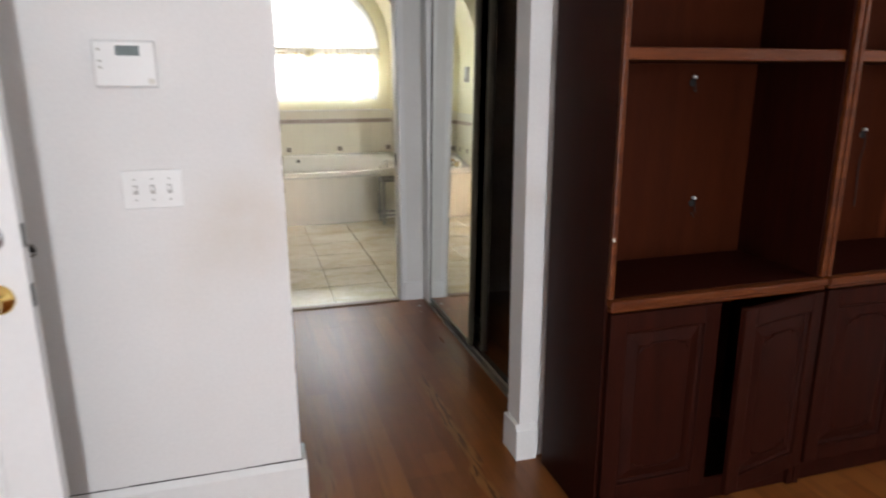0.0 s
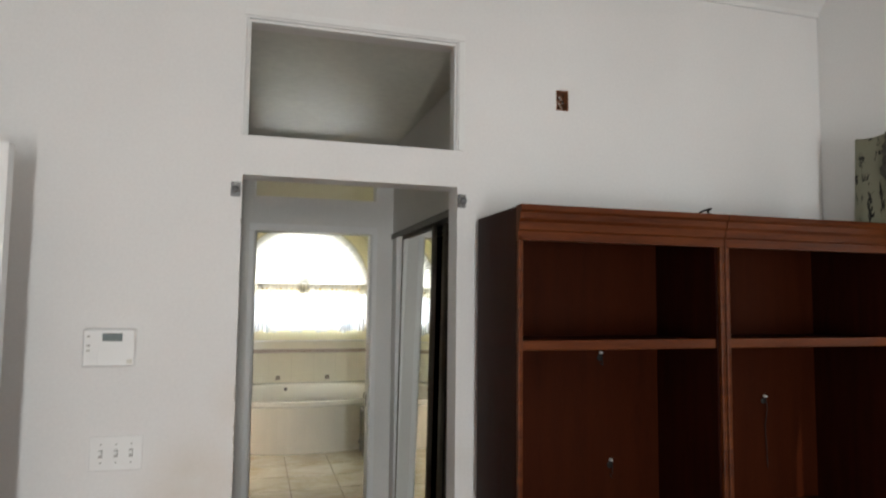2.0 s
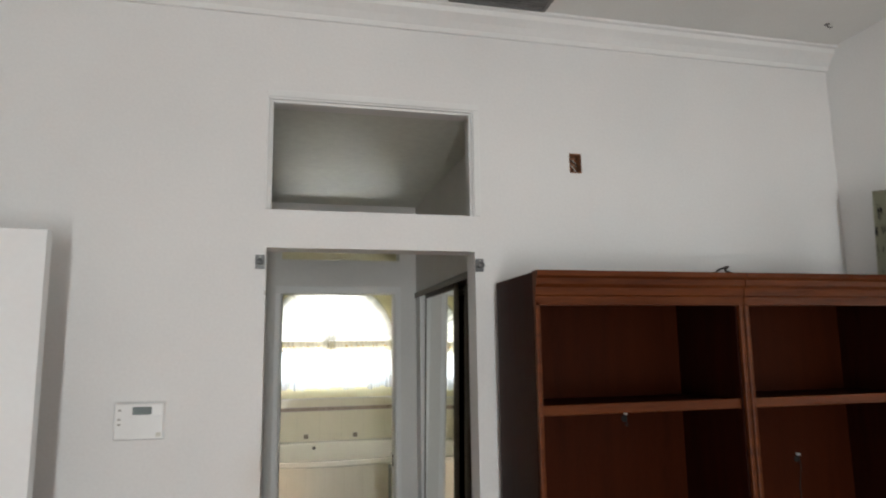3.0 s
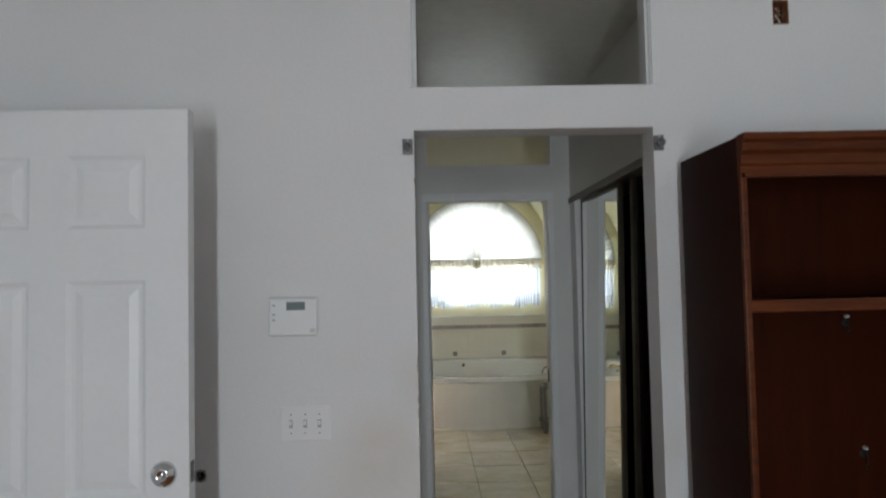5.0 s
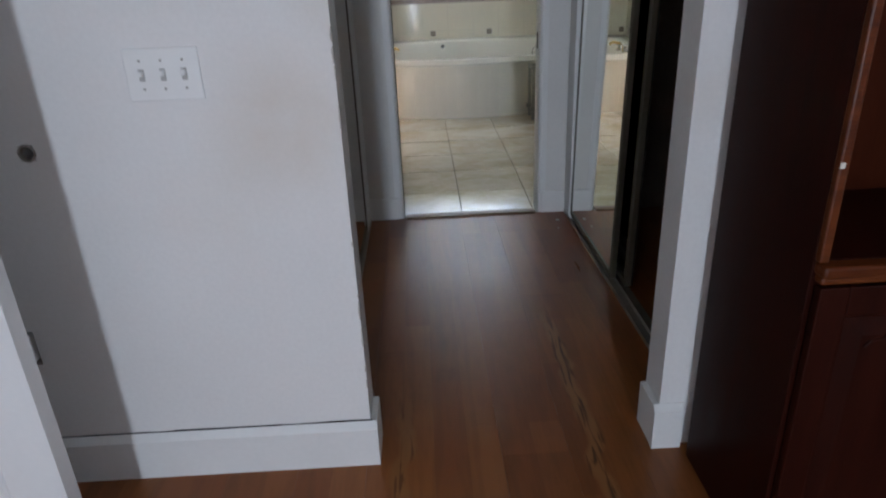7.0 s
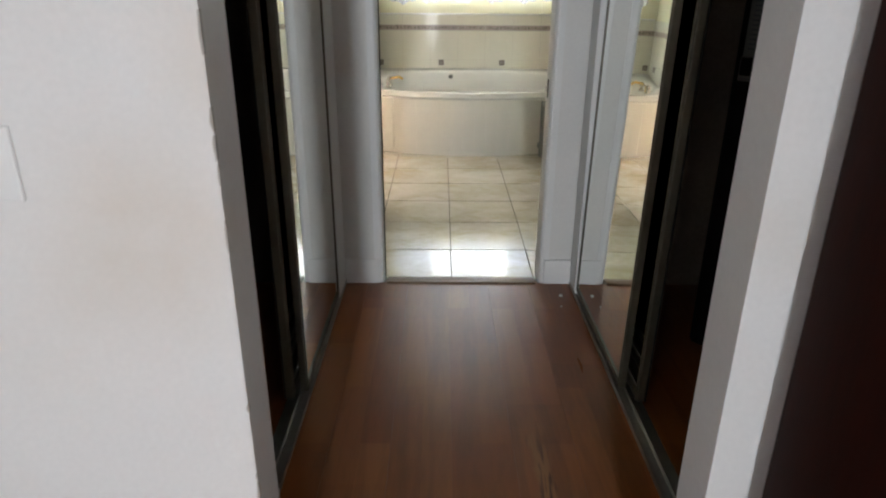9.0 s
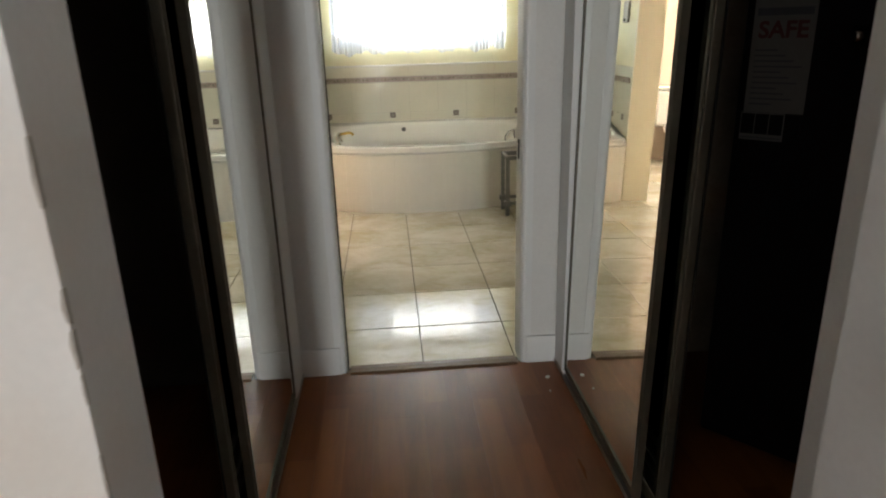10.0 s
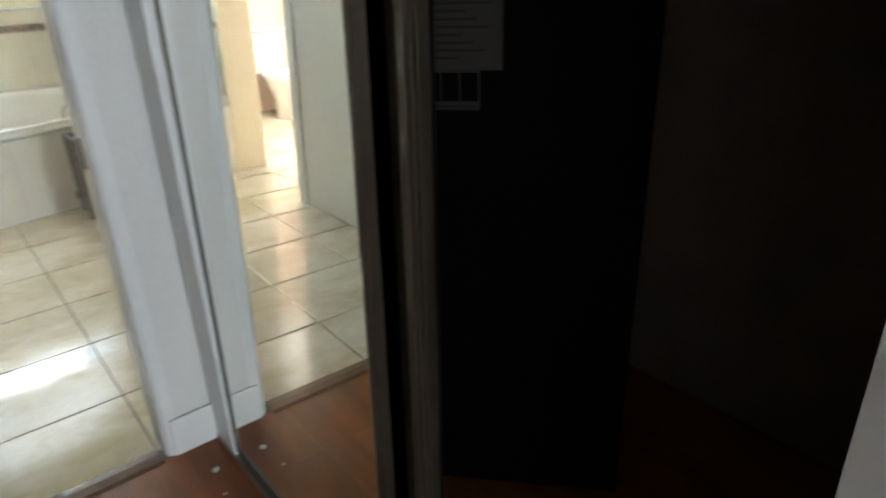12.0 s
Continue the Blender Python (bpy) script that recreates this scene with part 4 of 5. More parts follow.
# ---- valance over the right window ----
val = thing("window_valance", XR - 0.002, -1.26, 1.92, "gathered black and cream print valance on the window", "curtain")
n = 90
bm = bmesh.new()
grid = []
for j in range(9):
    row = []
    for i in range(n + 1):
        u, v = i / n, j / 8
        y = 0.93 - 1.86 * u
        fold = 0.022 * math.sin(u * 70) + 0.010 * math.sin(u * 31 + 2 + 3 * v)
        x = -0.085 - 0.03 * math.sin(math.pi * v) + fold * (0.35 + 0.65 * v)
        z = 0.36 - v * (0.36 + 0.05 * math.sin(u * 9) - 0.02 * math.cos(u * 26)) + 0.01 * math.sin(u * 70) * (1 - v)
        row.append(bm.verts.new((x, y, z)))
    grid.append(row)
for j in range(8):
    for i in range(n):
        bm.faces.new((grid[j][i], grid[j][i + 1], grid[j + 1][i + 1], grid[j + 1][i]))
bmesh.ops.solidify(bm, geom=bm.faces[:], thickness=0.004)
part("gathered_cloth", bm, FABRIC, val, "", True)
# flat tail at the end, flared towards its hem
tail = bmesh.new()
grid = []
for j in range(10):
    row = []
    for i in range(13):
        u, v = i / 12, j / 9
        row.append(tail.verts.new((-0.150 + 0.012 * math.cos(u * 9 + v) * v, 0.945 + 0.03 * v - (0.16 + 0.05 * v) * u, 0.375 - 0.012 * math.sin(3 * u) - 0.46 * v)))
    grid.append(row)
for a, b in zip(grid, grid[1:]):
    for i in range(12):
        tail.faces.new((a[i], a[i + 1], b[i + 1], b[i]))
bmesh.ops.solidify(tail, geom=tail.faces[:], thickness=0.004)
part("tail", tail, FABRIC, val, "cream tail with black script print", True)
# swags between the tails: cloth hanging in curved folds
for k in range(3):
    bm = bmesh.new()
    grid = []
    ya, yb = 0.80 - 0.54 * k, 0.80 - 0.54 * (k + 1) - 0.06
    for j in range(29):
        row = []
        for i in range(25):
            u, v = i / 24, j / 28
            sag = math.sin(math.pi * u)
            y = ya + (yb - ya) * u + 0.05 * v * (0.5 - u)
            z = 0.37 - 0.03 * sag - v * (0.16 + 0.20 * sag)
            x = -0.165 - 0.035 * sag + 0.016 * math.sin(34 * v + 3 * u) * (0.3 + 0.7 * sag) + 0.006 * math.sin(11 * v - 5 * u + k)
            row.append(bm.verts.new((x, y, z)))
        grid.append(row)
    for a, b in zip(grid, grid[1:]):
        for i in range(24):
            bm.faces.new((a[i], a[i + 1], b[i + 1], b[i]))
    bmesh.ops.solidify(bm, geom=bm.faces[:], thickness=0.004)
    part("swag", bm, SWAGCLOTH, val, "dark striped swag", True)
part("rod", tube([(-0.07, 0.94, 0.345), (-0.07, -0.94, 0.345)], 0.010, 10), GREYMETAL, val)
for y in (0.9, -0.9):
    part("bracket", boxes((-0.07, -0.0005, y - 0.01, y + 0.01, 0.325, 0.350), bevel=0.002), GREYMETAL, val)

# ---- safe in the closet ----
safe = thing("gun_safe", 1.316, 1.349, 0, "tall black enamelled gun safe standing in the dark closet", "safe", turn=-49)
part("body", boxes((0, 0.50, 0.02, 0.46, 0.02, 1.52), bevel=0.004), SAFEBLACK, safe)
part("safe_door", boxes((0.008, 0.492, -0.012, 0.0195, 0.05, 1.505), bevel=0.004), SAFEBLACK, safe)
part("handle_hub", lathe([(0.026, 0.012), (0.024, 0.022), (0.014, 0.03), (0.013, 0.05)], 20, "-y", (0.30, 0, 1.335)), CHROME, safe, "chrome handle hub", True)
part("foot", boxes((0.03, 0.47, 0.06, 0.42, 0, 0.0195)), BLACK, safe)
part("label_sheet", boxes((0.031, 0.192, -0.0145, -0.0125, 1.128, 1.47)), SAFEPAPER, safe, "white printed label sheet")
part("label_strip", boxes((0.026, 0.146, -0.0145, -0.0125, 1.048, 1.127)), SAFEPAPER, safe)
for i in range(3):
    part("print_box", boxes((0.0285 + i * 0.039, 0.065 + i * 0.039, -0.0152, -0.0146, 1.066, 1.124)), SAFEBLACK, safe)
part("print_box", boxes((0.147, 0.188, -0.0145, -0.0125, 1.062, 1.124)), SAFEBLACK, safe)
part("print_line", boxes((0.030, 0.142, -0.0152, -0.0146, 1.0535, 1.0575)), INK, safe)
for i in range(11):
    ww = 0.06 + 0.075 * ((i * 37) % 10) / 10
    part("print_line", boxes((0.044, 0.044 + ww, -0.0152, -0.0146, 1.150 + i * 0.0148, 1.1545 + i * 0.0148)), INK, safe)
part("print_bar", boxes((0.040, 0.184, -0.0152, -0.0146, 1.392, 1.412)), INK, safe)
word = bpy.data.curves.new("word", "FONT")
word.body, word.size, word.extrude, word.offset = "SAFE", 0.062, 0.0004, 0.0018
word.align_x = "CENTER"
wo = new("word", word)
word.materials.append(REDINK)
wo.parent = safe
wo.location, wo.rotation_euler = (0.112, -0.0150, 1.334), (radians(90), 0, 0)

# bits of plaster beside the closet track
for i, (x, y, s) in enumerate(((0.888, 1.806, 0.011), (0.873, 1.70, 0.005))):
    bm = bmesh.new()
    bmesh.ops.create_icosphere(bm, subdivisions=1, radius=s)
    for v in bm.verts:
        v.co *= 1 + 0.3 * noise.noise(v.co * 200 + Vector((i, 0, 0)))
        v.co.z = v.co.z * 0.4 + s * 0.4
        v.co += Vector((x, y, -0.0002))
    tagged(link("plaster_crumb", bm, PAPER), "small white crumb of plaster on the floor", "debris", "crumbs on the floor")

# ---- bathroom things ----
# bath tub in its alcove, behind a bowed tiled apron
TC = (AX0 + AX1) / 2
def bow(x, inset=0.0):
    """The tub's front line."""
    u = (x - TC) / ((AX1 - AX0) / 2)
    return 4.355 + 0.20 * u * u + inset


RIM = 0.545
tub = thing("bathtub", TC, 4.7, 0, "white built-in bathtub with a bowed rim and tiled front", "bathtub")
ap = 9
for i in range(ap):
    xa = AX0 + 0.004 + (AX1 - AX0 - 0.008) * i / ap
    xb = AX0 + 0.004 + (AX1 - AX0 - 0.008) * (i + 1) / ap - 0.0007
    bm = bmesh.new()
    vs = []
    for x in (xa, (xa + xb) / 2, xb):
        for y, z in ((0, 0.003), (0, 0.488), (0.012, 0.488), (0.012, 0.003)):
            vs.append(bm.verts.new((x - TC, bow(x) + 0.014 + y - 4.7, z)))
    for k in (0, 4):
        for q in range(4):
            bm.faces.new((vs[k + q], vs[k + (q + 1) % 4], vs[k + 4 + (q + 1) % 4], vs[k + 4 + q]))
    bm.faces.new(vs[0:4])
    bm.faces.new(vs[8:12])
    bmesh.ops.recalc_face_normals(bm, faces=bm.faces)
    part("apron_tile", bm, APRON, tub)
bm = bmesh.new()
cols_n = 40
prev = None
for i in range(cols_n + 1):
    x = AX0 + 0.003 + (AX1 - AX0 - 0.006) * i / cols_n
    col = [bm.verts.new((x - TC, bow(x) + dy - 4.7, z)) for dy, z in ((0.0265, 0.004), (0.0265, 0.488))]
    if prev:
        bm.faces.new((prev[0], col[0], col[1], prev[1]))
    prev = col
part("apron_core", bm, PALEGROUT, tub)
# rim and basin: rings from the rolled front lip over the deck and down into the basin
bm = bmesh.new()
N = 64
def ring_pts(f, z):
    pts = []
    for i in range(N):
        a = 2 * math.pi * i / N
        ca, sa = math.cos(a), math.sin(a)
        e = 0.72
        ex, ey = math.copysign(abs(ca) ** e, ca), math.copysign(abs(sa) ** e, sa)
        pts.append((ex * f[0], f[2] + ey * f[1], z))
    return pts


def outer_pts(inset, z):
    """Round the deck: bowed in front, straight at the sides and back."""
    pts = []
    w = (AX1 - AX0) / 2 - 0.004
    yb = BY - 0.006 - 4.7
    for i in range(N):
        a = 2 * math.pi * i / N
        ca, sa = math.cos(a), math.sin(a)
        s = 1 / max(abs(ca), abs(sa))
        x, yy = ca * s * w, sa * s
        yf = bow(x + TC) - 4.7
        y = yf + inset + (yy + 1) / 2 * (yb - yf - inset)
        pts.append((x, y, z))
    return pts


rings = [outer_pts(0.020, 0.489), outer_pts(0.002, 0.492), outer_pts(-0.008, 0.505), outer_pts(0.0, 0.516), outer_pts(0.018, 0.520), outer_pts(0.022, 0.536), outer_pts(0.036, RIM),
         ring_pts((0.78, 0.275, 0.05), RIM), ring_pts((0.768, 0.263, 0.05), RIM - 0.014), ring_pts((0.70, 0.228, 0.055), RIM - 0.16),
         ring_pts((0.55, 0.155, 0.065), RIM - 0.36), ring_pts((0.40, 0.10, 0.065), RIM - 0.40)]
# the deck rises towards the wall
rings = [[(x, y, z + (0.115 * max(0.0, y + 0.16) / 0.55 if z > 0.53 - 0.01 and k > 5 else 0.0)) for x, y, z in r] for k, r in enumerate(rings)]
vr = [[bm.verts.new(p) for p in r] for r in rings]
for a, b in zip(vr, vr[1:]):
    for i in range(N):
        bm.faces.new((a[i], a[(i + 1) % N], b[(i + 1) % N], b[i]))
bm.faces.new(vr[-1])
bmesh.ops.recalc_face_normals(bm, faces=bm.faces)
part("basin", bm, TUB, tub, "glossy white basin and rolled rim", True)
part("overflow", lathe([(0.019, 0.0), (0.018, 0.008), (0.008, 0.012)], 20, "-y", (0.413 - TC, 0.300, 0.598)), GREYMETAL, tub, "dull metal overflow cap", True)
part("faucet", tube([(-0.72, 0.0, RIM), (-0.72, 0.0, RIM + 0.05), (-0.69, 0.0, RIM + 0.075), (-0.62, 0.0, RIM + 0.085), (-0.59, 0.0, RIM + 0.065)], 0.011, 12), BRASS, tub, "brass tub spout", True)
for dy in (-0.09, 0.09):
    part("faucet_handle", lathe([(0.026, RIM), (0.022, RIM + 0.012), (0.012, RIM + 0.03), (0.020, RIM + 0.05), (0.018, RIM + 0.07), (0.006, RIM + 0.075)], 18, "z", (-0.71, dy, 0)), CHROME, tub, "chrome tub handle", True)
part("grab_rail", tube([(0.60, -0.17, RIM - 0.002), (0.60, -0.165, RIM + 0.03), (0.63, -0.12, RIM + 0.06), (0.69, -0.06, RIM + 0.07), (0.70, -0.04, RIM - 0.002)], 0.006, 10), GREYMETAL, tub, "thin grey grab rail on the rim", True)

# border band and the dark inset tiles
bandob = structure("border_band", boxes((AX0 + 0.001, AX1 - 0.001, BY - 0.010, BY - 0.0005, 0.980, 0.984)), PALEGROUT, "patterned brown border tiles over the tub", "tile border")
for i in range(14):
    w = (AX1 - AX0 - 0.01) / 14
    xa = AX0 + 0.005 + i * w
    part("border_tile", boxes((xa, xa + w - 0.002, BY - 0.013, BY - 0.0007, 0.985, 1.024)), BAND, bandob)
    for k in range(4):
        xc = xa + w * (k + 0.5) / 4
        part("border_motif", boxes((xc - 0.008, xc + 0.008, BY - 0.0142, BY - 0.0131, 0.996, 1.013)), INSET if (i + k) % 2 else MOTIF, bandob)
for xs, s in ((AX0, 1), (AX1, -1)):
    a, b = sorted((xs + s * 0.0125, xs + s * 0.0007))
    for i in range(4):
        part("border_tile", boxes((a, b, AY + 0.045 + i * 0.12, AY + 0.045 + i * 0.12 + 0.118, 0.985, 1.024)), BAND, bandob)
insets = structure("inset_tiles", boxes((0.30, 0.302, BY - 0.008, BY - 0.0062, 0.71, 0.712)), INSET, "small dark square inset tiles above the tub", "tile")
for x in (-0.208, 0.328, 0.868, 1.400):
    part("inset_tile", boxes((x - 0.024, x + 0.024, BY - 0.0105, BY - 0.0064, 0.687, 0.733), bevel=0.0015), INSET, insets)
    part("inset_eye", boxes((x - 0.008, x + 0.008, BY - 0.0125, BY - 0.0106, 0.702, 0.718)), MOTIF, insets)
for y in (4.70, 4.95):
    part("inset_tile", boxes((AX0 + 0.0064, AX0 + 0.0105, y - 0.024, y + 0.024, 0.687, 0.733), bevel=0.0015), INSET, insets)
structure("tile_ledge", boxes((AX0 + 0.02, AX1 - 0.02, BY - 0.022, BY - 0.0005, 1.110, 1.124), bevel=0.004), CERAMIC, "thin white ledge above the border tiles", "ledge")

# arched window: frame, mullion, glass
win = thing("window_arch", WCX, BY + 0.05, WB, "arched bathroom window with white frame, brightly lit", "window")
win["kind"] = "structure"
outer = [(a - WCX, b - WB) for a, b in arch(WCX, WB, WS, WR, 0.69)]
inner = [(a - WCX, b - WB) for a, b in arch(WCX, WB + 0.045, WS, WR - 0.045, 0.645)]
bm = bmesh.new()
fr = [[bm.verts.new((a, y, b)) for a, b in loop_] for loop_, y in ((outer, 0.0), (inner, 0.0), (inner, 0.05), (outer, 0.05))]
for p, q in ((0, 1), (1, 2), (2, 3)):
    for i in range(len(outer)):
        j = (i + 1) % len(outer)
        bm.faces.new((fr[p][i], fr[p][j], fr[q][j], fr[q][i]))
bmesh.ops.recalc_face_normals(bm, faces=bm.faces)
part("window_frame", bm, TRIM, win)
lin = bmesh.new()
big = [(a - WCX, b - WB) for a, b in arch(WCX, WB - 0.0, WS, WR, 0.69)]
sml = [(a - WCX, b - WB) for a, b in arch(WCX, WB + 0.008, WS, WR - 0.008, 0.682)]
lr = [[lin.verts.new((a, y, b)) for a, b in lp] for lp, y in ((big, -0.056), (sml, -0.056), (sml, -0.0005))]
for p_, q_ in ((0, 1), (1, 2)):
    for i in range(len(big)):
        j = (i + 1) % len(big)
        lin.faces.new((lr[p_][i], lr[p_][j], lr[q_][j], lr[q_][i]))
part("reveal", lin, TRIM, win, "white window reveal")
part("window_bar", boxes((-WR + 0.045, WR - 0.045, 0.004, 0.046, WS - WB - 0.02, WS - WB + 0.02), bevel=0.003), TRIM, win)
glass = part("pane", extrude_outline([(a, b) for a, b in inner], 0.005), GLASS, win)
glass.location.y = 0.022
glass.visible_shadow = False


# sheer sunburst over the arch, gathered at the middle of the rod
def sheet(name, rows, parent, material, label=""):
    bm = bmesh.new()
    vs = [[bm.verts.new(p) for p in r] for r in rows]
    for a, b in zip(vs, vs[1:]):
        for i in range(len(a) - 1):
            bm.faces.new((a[i], a[i + 1], b[i + 1], b[i]))
    return part(name, bm, material, parent, label, True)


cur = thing("arch_curtain", WCX, BY - 0.02, WS, "white sheer curtain fanned out over the arched window", "curtain")
rows = []
for j in range(10):
    r = 0.03 + (WR + 0.015 - 0.03) * j / 9
    row = []
    for i in range(181):
        a = math.pi * i / 180
        row.append((r * math.cos(a), 0.012 * math.sin(a * 64 + 2 * math.sin(9 * a)) * 0.5 * (0.35 + 0.65 * j / 9) - 0.004, 0.02 + r * 0.98 * math.sin(a)))
    rows.append(row)
sheet("fan", rows, cur, FANVOILE)
rp = random.Random(21)
pl = bmesh.new()
for i in range(30):
    a = radians(40 + 115 * (i + 0.5 + rp.uniform(-0.4, 0.4)) / 30)
    far = rp.uniform(0.22, 0.66) * (0.55 + 0.45 * math.sin(a) ** 3)
    w0, w1 = 0.0022, rp.uniform(0.0008, 0.003)
    t = Vector((-math.sin(a), 0, math.cos(a)))
    o_ = Vector((math.cos(a), 0, math.sin(a) * 0.98))
    c0, c1 = o_ * 0.045 + Vector((0, -0.022, 0.02)), o_ * far + Vector((0, -0.020, 0.02))
    pl.faces.new([pl.verts.new(q) for q in (c0 - t * w0, c1 - t * w1, c1 + t * w1, c0 + t * w0)])
part("pleats", pl, PLEAT, cur, "fine gathered pleats")
part("rosette", lathe([(0.050, 0.022), (0.046, 0.027), (0.030, 0.031), (0.003, 0.033)], 16, "-y", (0, 0, -0.004)), ROSETTE, cur, "", True)
hem = bmesh.new()
for i in range(90):
    a = math.pi * (i + 0.5) / 90
    c = Vector((math.cos(a) * (WR + 0.012), -0.006, math.sin(a) * (WR + 0.012) * 0.98 + 0.02))
    t = Vector((-math.sin(a), 0, math.cos(a)))
    o_ = Vector((math.cos(a), 0, math.sin(a)))
    vs = [hem.verts.new(c + t * s * 0.010 + o_ * q) for s, q in ((-1, 0), (1, 0), (0.6, 0.022), (-0.6, 0.022))]
    hem.faces.new(vs)
part("ruffle", hem, GATHER, cur)

low = thing("cafe_curtain", WCX, BY - 0.03, WS, "white sheer cafe curtain with a ruffled hem", "curtain")
part("curtain_rod", tube([(-WR - 0.03, -0.012, -0.005), (WR + 0.03, -0.012, -0.005)], 0.009, 10), BRASS, low)
n2 = 150
def fold(u, k):
    return 0.014 * math.sin(u * 190 + 3 * math.sin(u * 23)) + 0.008 * math.sin(u * 61 + k)


rows = []
for j, (z, am) in enumerate(((0.050, 0.8), (0.008, 0.5), (-0.02, 0.5), (-0.065, 0.9))):
    rows.append([((-WR - 0.01) + (2 * WR + 0.02) * i / n2, -0.012 + fold(i / n2, 1) * am - (0.012 if j in (1, 2) else 0), z + 0.004 * math.sin(i * 1.7)) for i in range(n2 + 1)])
sheet("heading", rows, low, GATHER)
for name, a, b, hemz in (("left_panel", -WR - 0.01, -WR + 0.36, -0.43), ("middle_panel", -WR + 0.36, WR - 0.30, -0.42), ("right_panel", WR - 0.30, WR - 0.02, -0.42)):
    rows = []
    for j in range(11):
        v = j / 10
        row = []
        for i in range(61):
            u = i / 60
            x = a + (b - a) * u
            row.append((x, -0.010 + fold(x, 2) * (0.6 + 0.5 * v), -0.05 + (hemz + 0.03 + 0.016 * math.sin(x * 24) + 0.008 * math.sin(x * 67)) * v))
        rows.append(row)
    panel = sheet("panel", rows, low, SHEER if name == "middle_panel" else SIDESHEER)
    band = [[(px, py - 0.006, pz + dz) for px, py, pz in rows[-1]] for dz in (0.10, 0.06, 0.01, -0.034)]
    sheet("ruffle", band, panel, HEM)

# open metal stand beside the tub
stand = thing("bath_stand", 1.298, 4.26, 0.0355, "low open stand of grey metal bars before the tub", "stand")
for x in (-0.15, 0.15):
    for y in (-0.10, 0.10):
        part("leg", boxes((x - 0.014, x + 0.014, y - 0.014, y + 0.014, 0, 0.425), bevel=0.003), STANDGREY, stand)
        part("foot", boxes((x - 0.026, x + 0.026, y - 0.022, y + 0.022, 0.075, 0.115), bevel=0.004), STANDGREY, stand)
for y in (-0.10, 0.10):
    part("bar", boxes((-0.165, 0.165, y - 0.016, y + 0.016, 0.4255, 0.455), bevel=0.004), STANDGREY, stand)
    part("bar", boxes((-0.136, 0.136, y - 0.011, y + 0.011, 0.085, 0.108), bevel=0.003), STANDGREY, stand)
for x in (-0.15, 0.15):
    part("bar", boxes((x - 0.012, x + 0.012, -0.0835, 0.0835, 0.428, 0.452), bevel=0.003), STANDGREY, stand)

# grey box and switch on the white wall
gb = thing("wall_heater_control", -0.262, 4.80, 1.50, "small grey control box on the alcove wall", "control box")
part("case", boxes((-0.006, 0.028, -0.05, 0.05, -0.06, 0.10), bevel=0.004), ALU, gb)
part("dial", boxes((0.0285, 0.034, -0.012, 0.012, -0.05, -0.03), bevel=0.002), BLACK, gb)

# toilet in the side room
toi = thing("toilet", -1.38, 6.39, 0.0368, "white ceramic toilet with its tank against the wall", "toilet")
part("tank", boxes((-0.21, 0.21, -0.20, -0.001, 0.38, 0.76), bevel=0.02), CERAMIC, toi)
part("tank_lid", boxes((-0.22, 0.22, -0.21, 0.005, 0.7605, 0.795), bevel=0.01), CERAMIC, toi)
bowl = lathe([(0.11, 0.0), (0.10, 0.16), (0.14, 0.26), (0.185, 0.36), (0.19, 0.40), (0.15, 0.405), (0.11, 0.30)], 32)
for v in bowl.verts:
    v.co.y = v.co.y * 1.3 - 0.42
part("bowl", bowl, CERAMIC, toi, "", True)
part("seat_lid", lathe([(0.195, 0.406), (0.195, 0.425), (0.17, 0.432)], 32, "z", (0, -0.42, 0)), CERAMIC, toi)
# no cabinet known here: brown box added for the lower wall's shade
brown_box = thing("added_brown_box", -0.98, 6.39, 0.0368, "added brown box for the shaded lower wall of the toilet room", "cabinet")
part("body", boxes((-0.11, 0.10, -0.24, -0.001, 0, 0.62), bevel=0.006), MAHOGH, brown_box)
part("brown_box_top", boxes((-0.12, 0.11, -0.25, 0.0, 0.6205, 0.64), bevel=0.004), MAHOGH, brown_box)

# bright day outside
structure("backdrop", boxes((-6, 7, 11.0, 11.05, -1.0, 8)), DAY, "plain bright daylight beyond the window", "backdrop")

# ---- floors, piece by piece ----
structure("floor", boxes((XL - 0.1, XR + 0.14, YB - 0.14, 0.0, -0.15, -0.002), (HX0 - 0.8, HX1 + 1.3, 0.0, HY + 0.03, -0.15, -0.002)), THRESH,
          "brown wood laminate floor of bedroom and hall", "floor")
floor = bpy.data.objects["floor"]
rng = random.Random(11)
PW = 0.192
k0 = -8
for k in range(k0, 15):
    xa = k * PW - 0.02
    xb = xa + PW - 0.0003
    y = YB - rng.uniform(0, 1.2)
    while y < HY:
        yb = y + 1.22
        ya, ye = max(y, YB), min(yb - 0.0003, HY - 0.004)
        x0, x1 = max(xa, XL), min(xb, XR)
        if ye > 0.0 and (x1 < HX0 - 0.75 or x0 > HX1 + 1.25):
            ye = -0.002
        if ye - ya > 0.02 and x1 - x0 > 0.01:
            part("plank", boxes((x0, x1, ya, ye, -0.008, 0.0)), PLANK, floor)
        y = yb
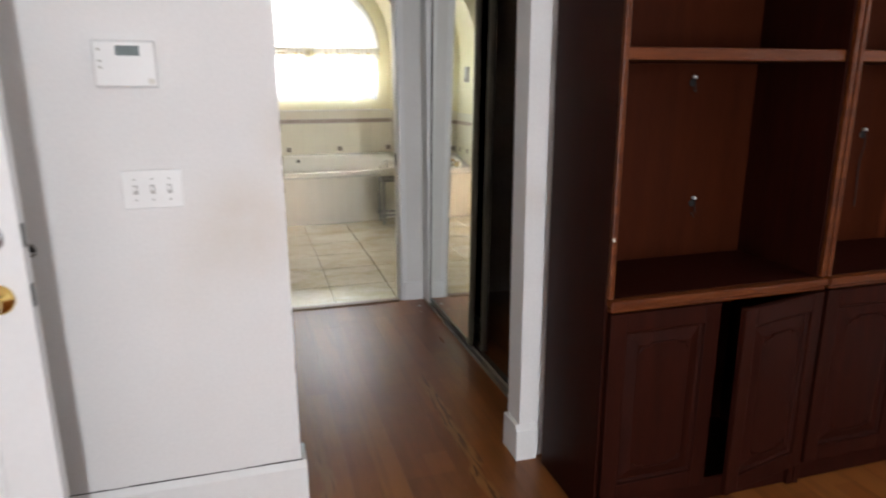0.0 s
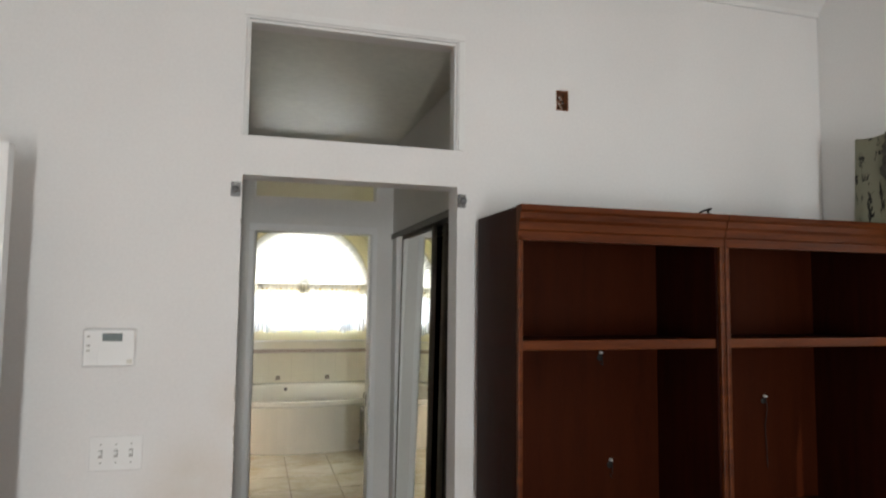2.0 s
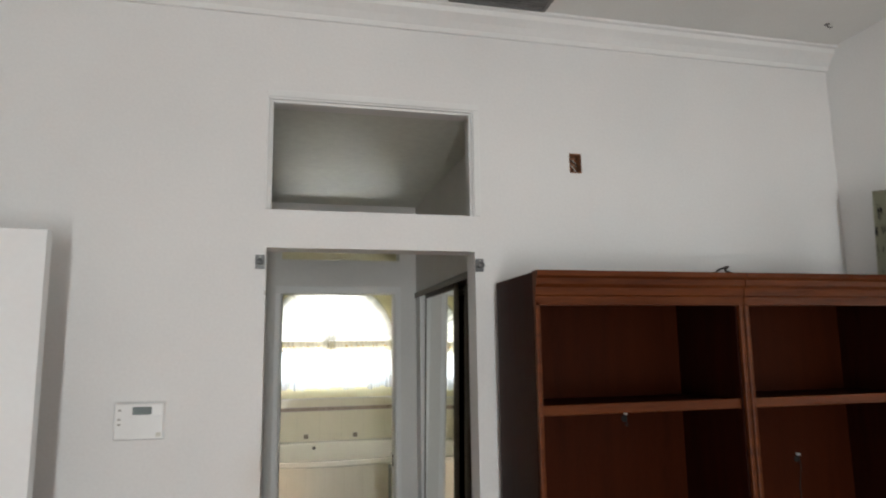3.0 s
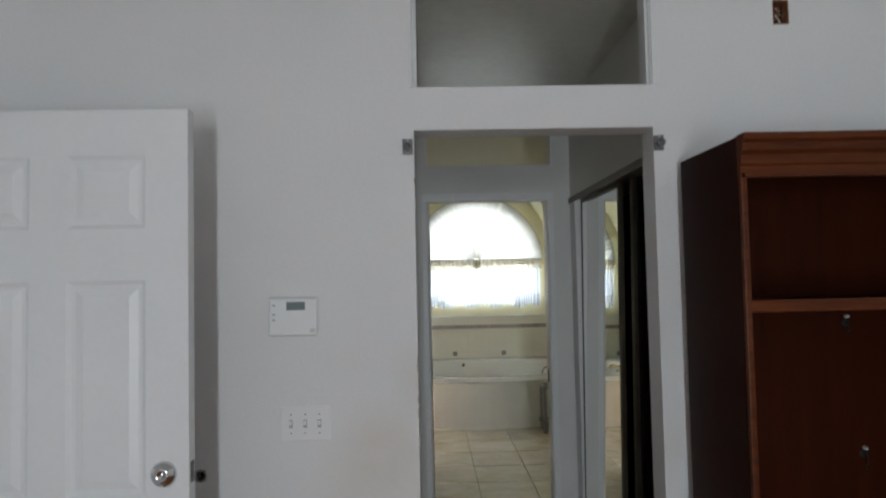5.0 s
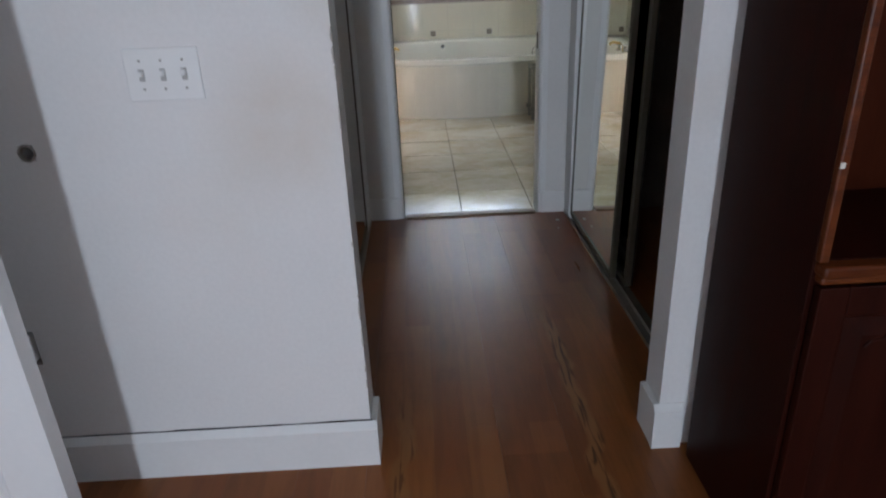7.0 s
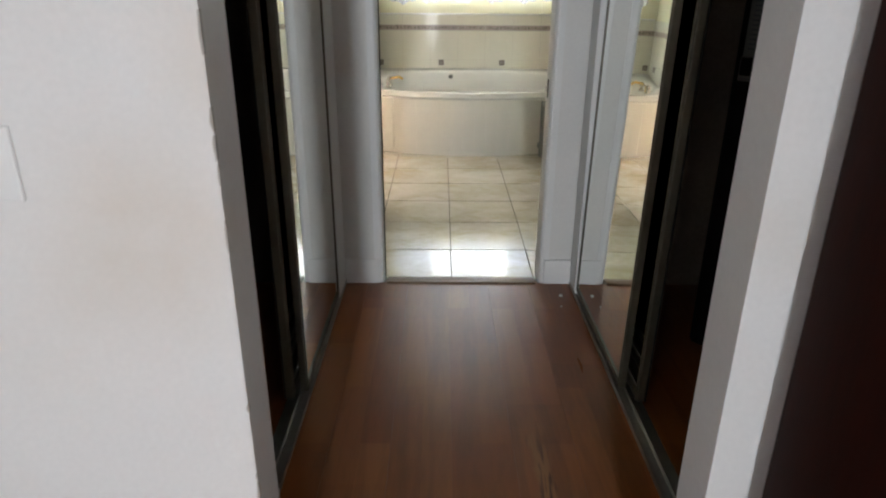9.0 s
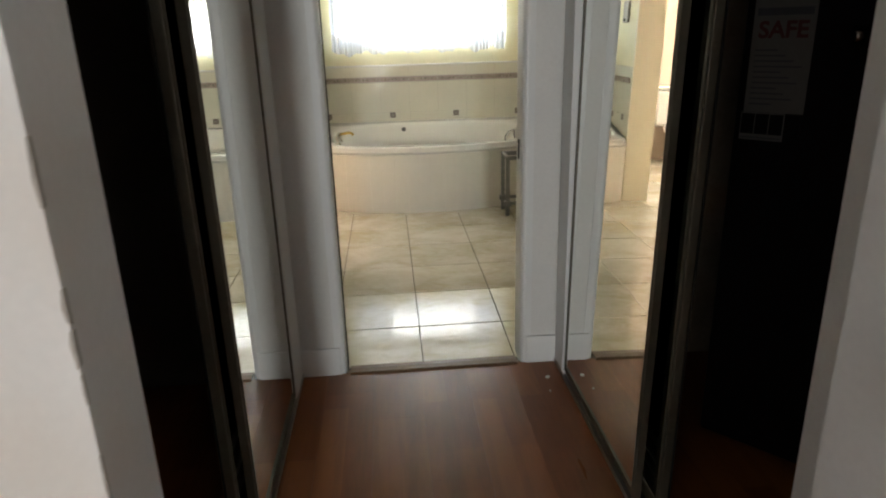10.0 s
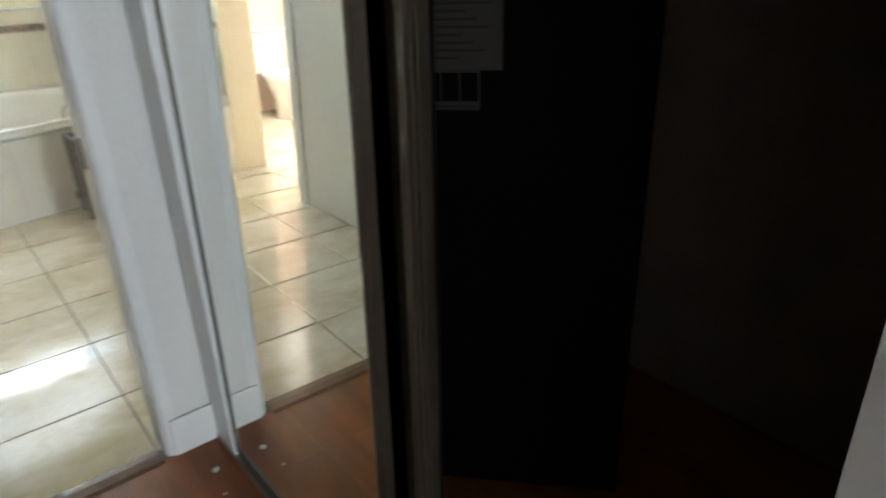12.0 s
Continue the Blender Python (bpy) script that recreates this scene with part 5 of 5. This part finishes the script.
bb = boxes((-1.75, BX1 + 0.1, E1 - 0.10, 4.60, -0.15, -0.006), (-1.75, PX, 4.60, 6.5, -0.15, -0.006))
for v in bb.verts:
    if v.co.z > -0.01:
        v.co.z += 0.010 * min(max(0.0, v.co.y - 2.0), 2.6)
structure("floor_bath", bb, GROUT, "glossy cream stone tile floor of the bathroom", "floor")
fb = bpy.data.objects["floor_bath"]
TS = 0.405


def rise(y):
    """The tile floor climbs a little away from the doorway."""
    return 0.035 * min(max(0.0, y - 2.0), 0.82) + 0.0045 * min(max(0.0, y - 2.82), 1.8)

for i in range(-6, 6):
    for j in range(-1, 10):
        xa, ya = 0.385 + i * TS, 2.355 + j * TS
        x0, x1, y0, y1 = max(xa, -1.65), min(xa + TS - 0.004, BX1), max(ya, HY + 0.055), min(ya + TS - 0.007, 4.57 if xa + TS > PX + 0.05 else 6.4)
        if x1 - x0 > 0.02 and y1 - y0 > 0.02:
            bm = boxes((x0, x1, y0, y1, -0.012, 0.0), bevel=0.0012)
            for v in bm.verts:
                v.co.z += rise(v.co.y)
            part("floor_tile", bm, FLOORTILE, fb)
# wall tiles round the tub
tw = structure("wall_tiling", boxes((AX0 + 0.0005, AX1 - 0.0005, BY - 0.003, BY - 0.0004, 0.50, 1.110)), PALEGROUT, "glazed cream wall tiles round the tub", "wall tiles")
nx = 7
for i in range(nx):
    w = (AX1 - AX0 - 0.004) / nx
    xa = AX0 + 0.002 + i * w
    for za, zb in ((0.50, 0.732), (0.7335, 0.978), (1.0275, 1.109)):
        part("wall_tile", boxes((xa, xa + w - 0.0015, BY - 0.0062, BY - 0.0031, za, zb)), WALLTILE, tw)
for xs, s in ((AX0, 1), (AX1, -1)):
    a, b = sorted((xs + s * 0.0062, xs + s * 0.0005))
    for i in range(3):
        ya = AY + 0.002 + i * 0.175
        for za, zb in ((0.50, 0.732), (0.7335, 0.978), (1.0275, 1.109)):
            part("wall_tile", boxes((a, b, ya, ya + 0.1735, za, zb)), WALLTILE, tw)
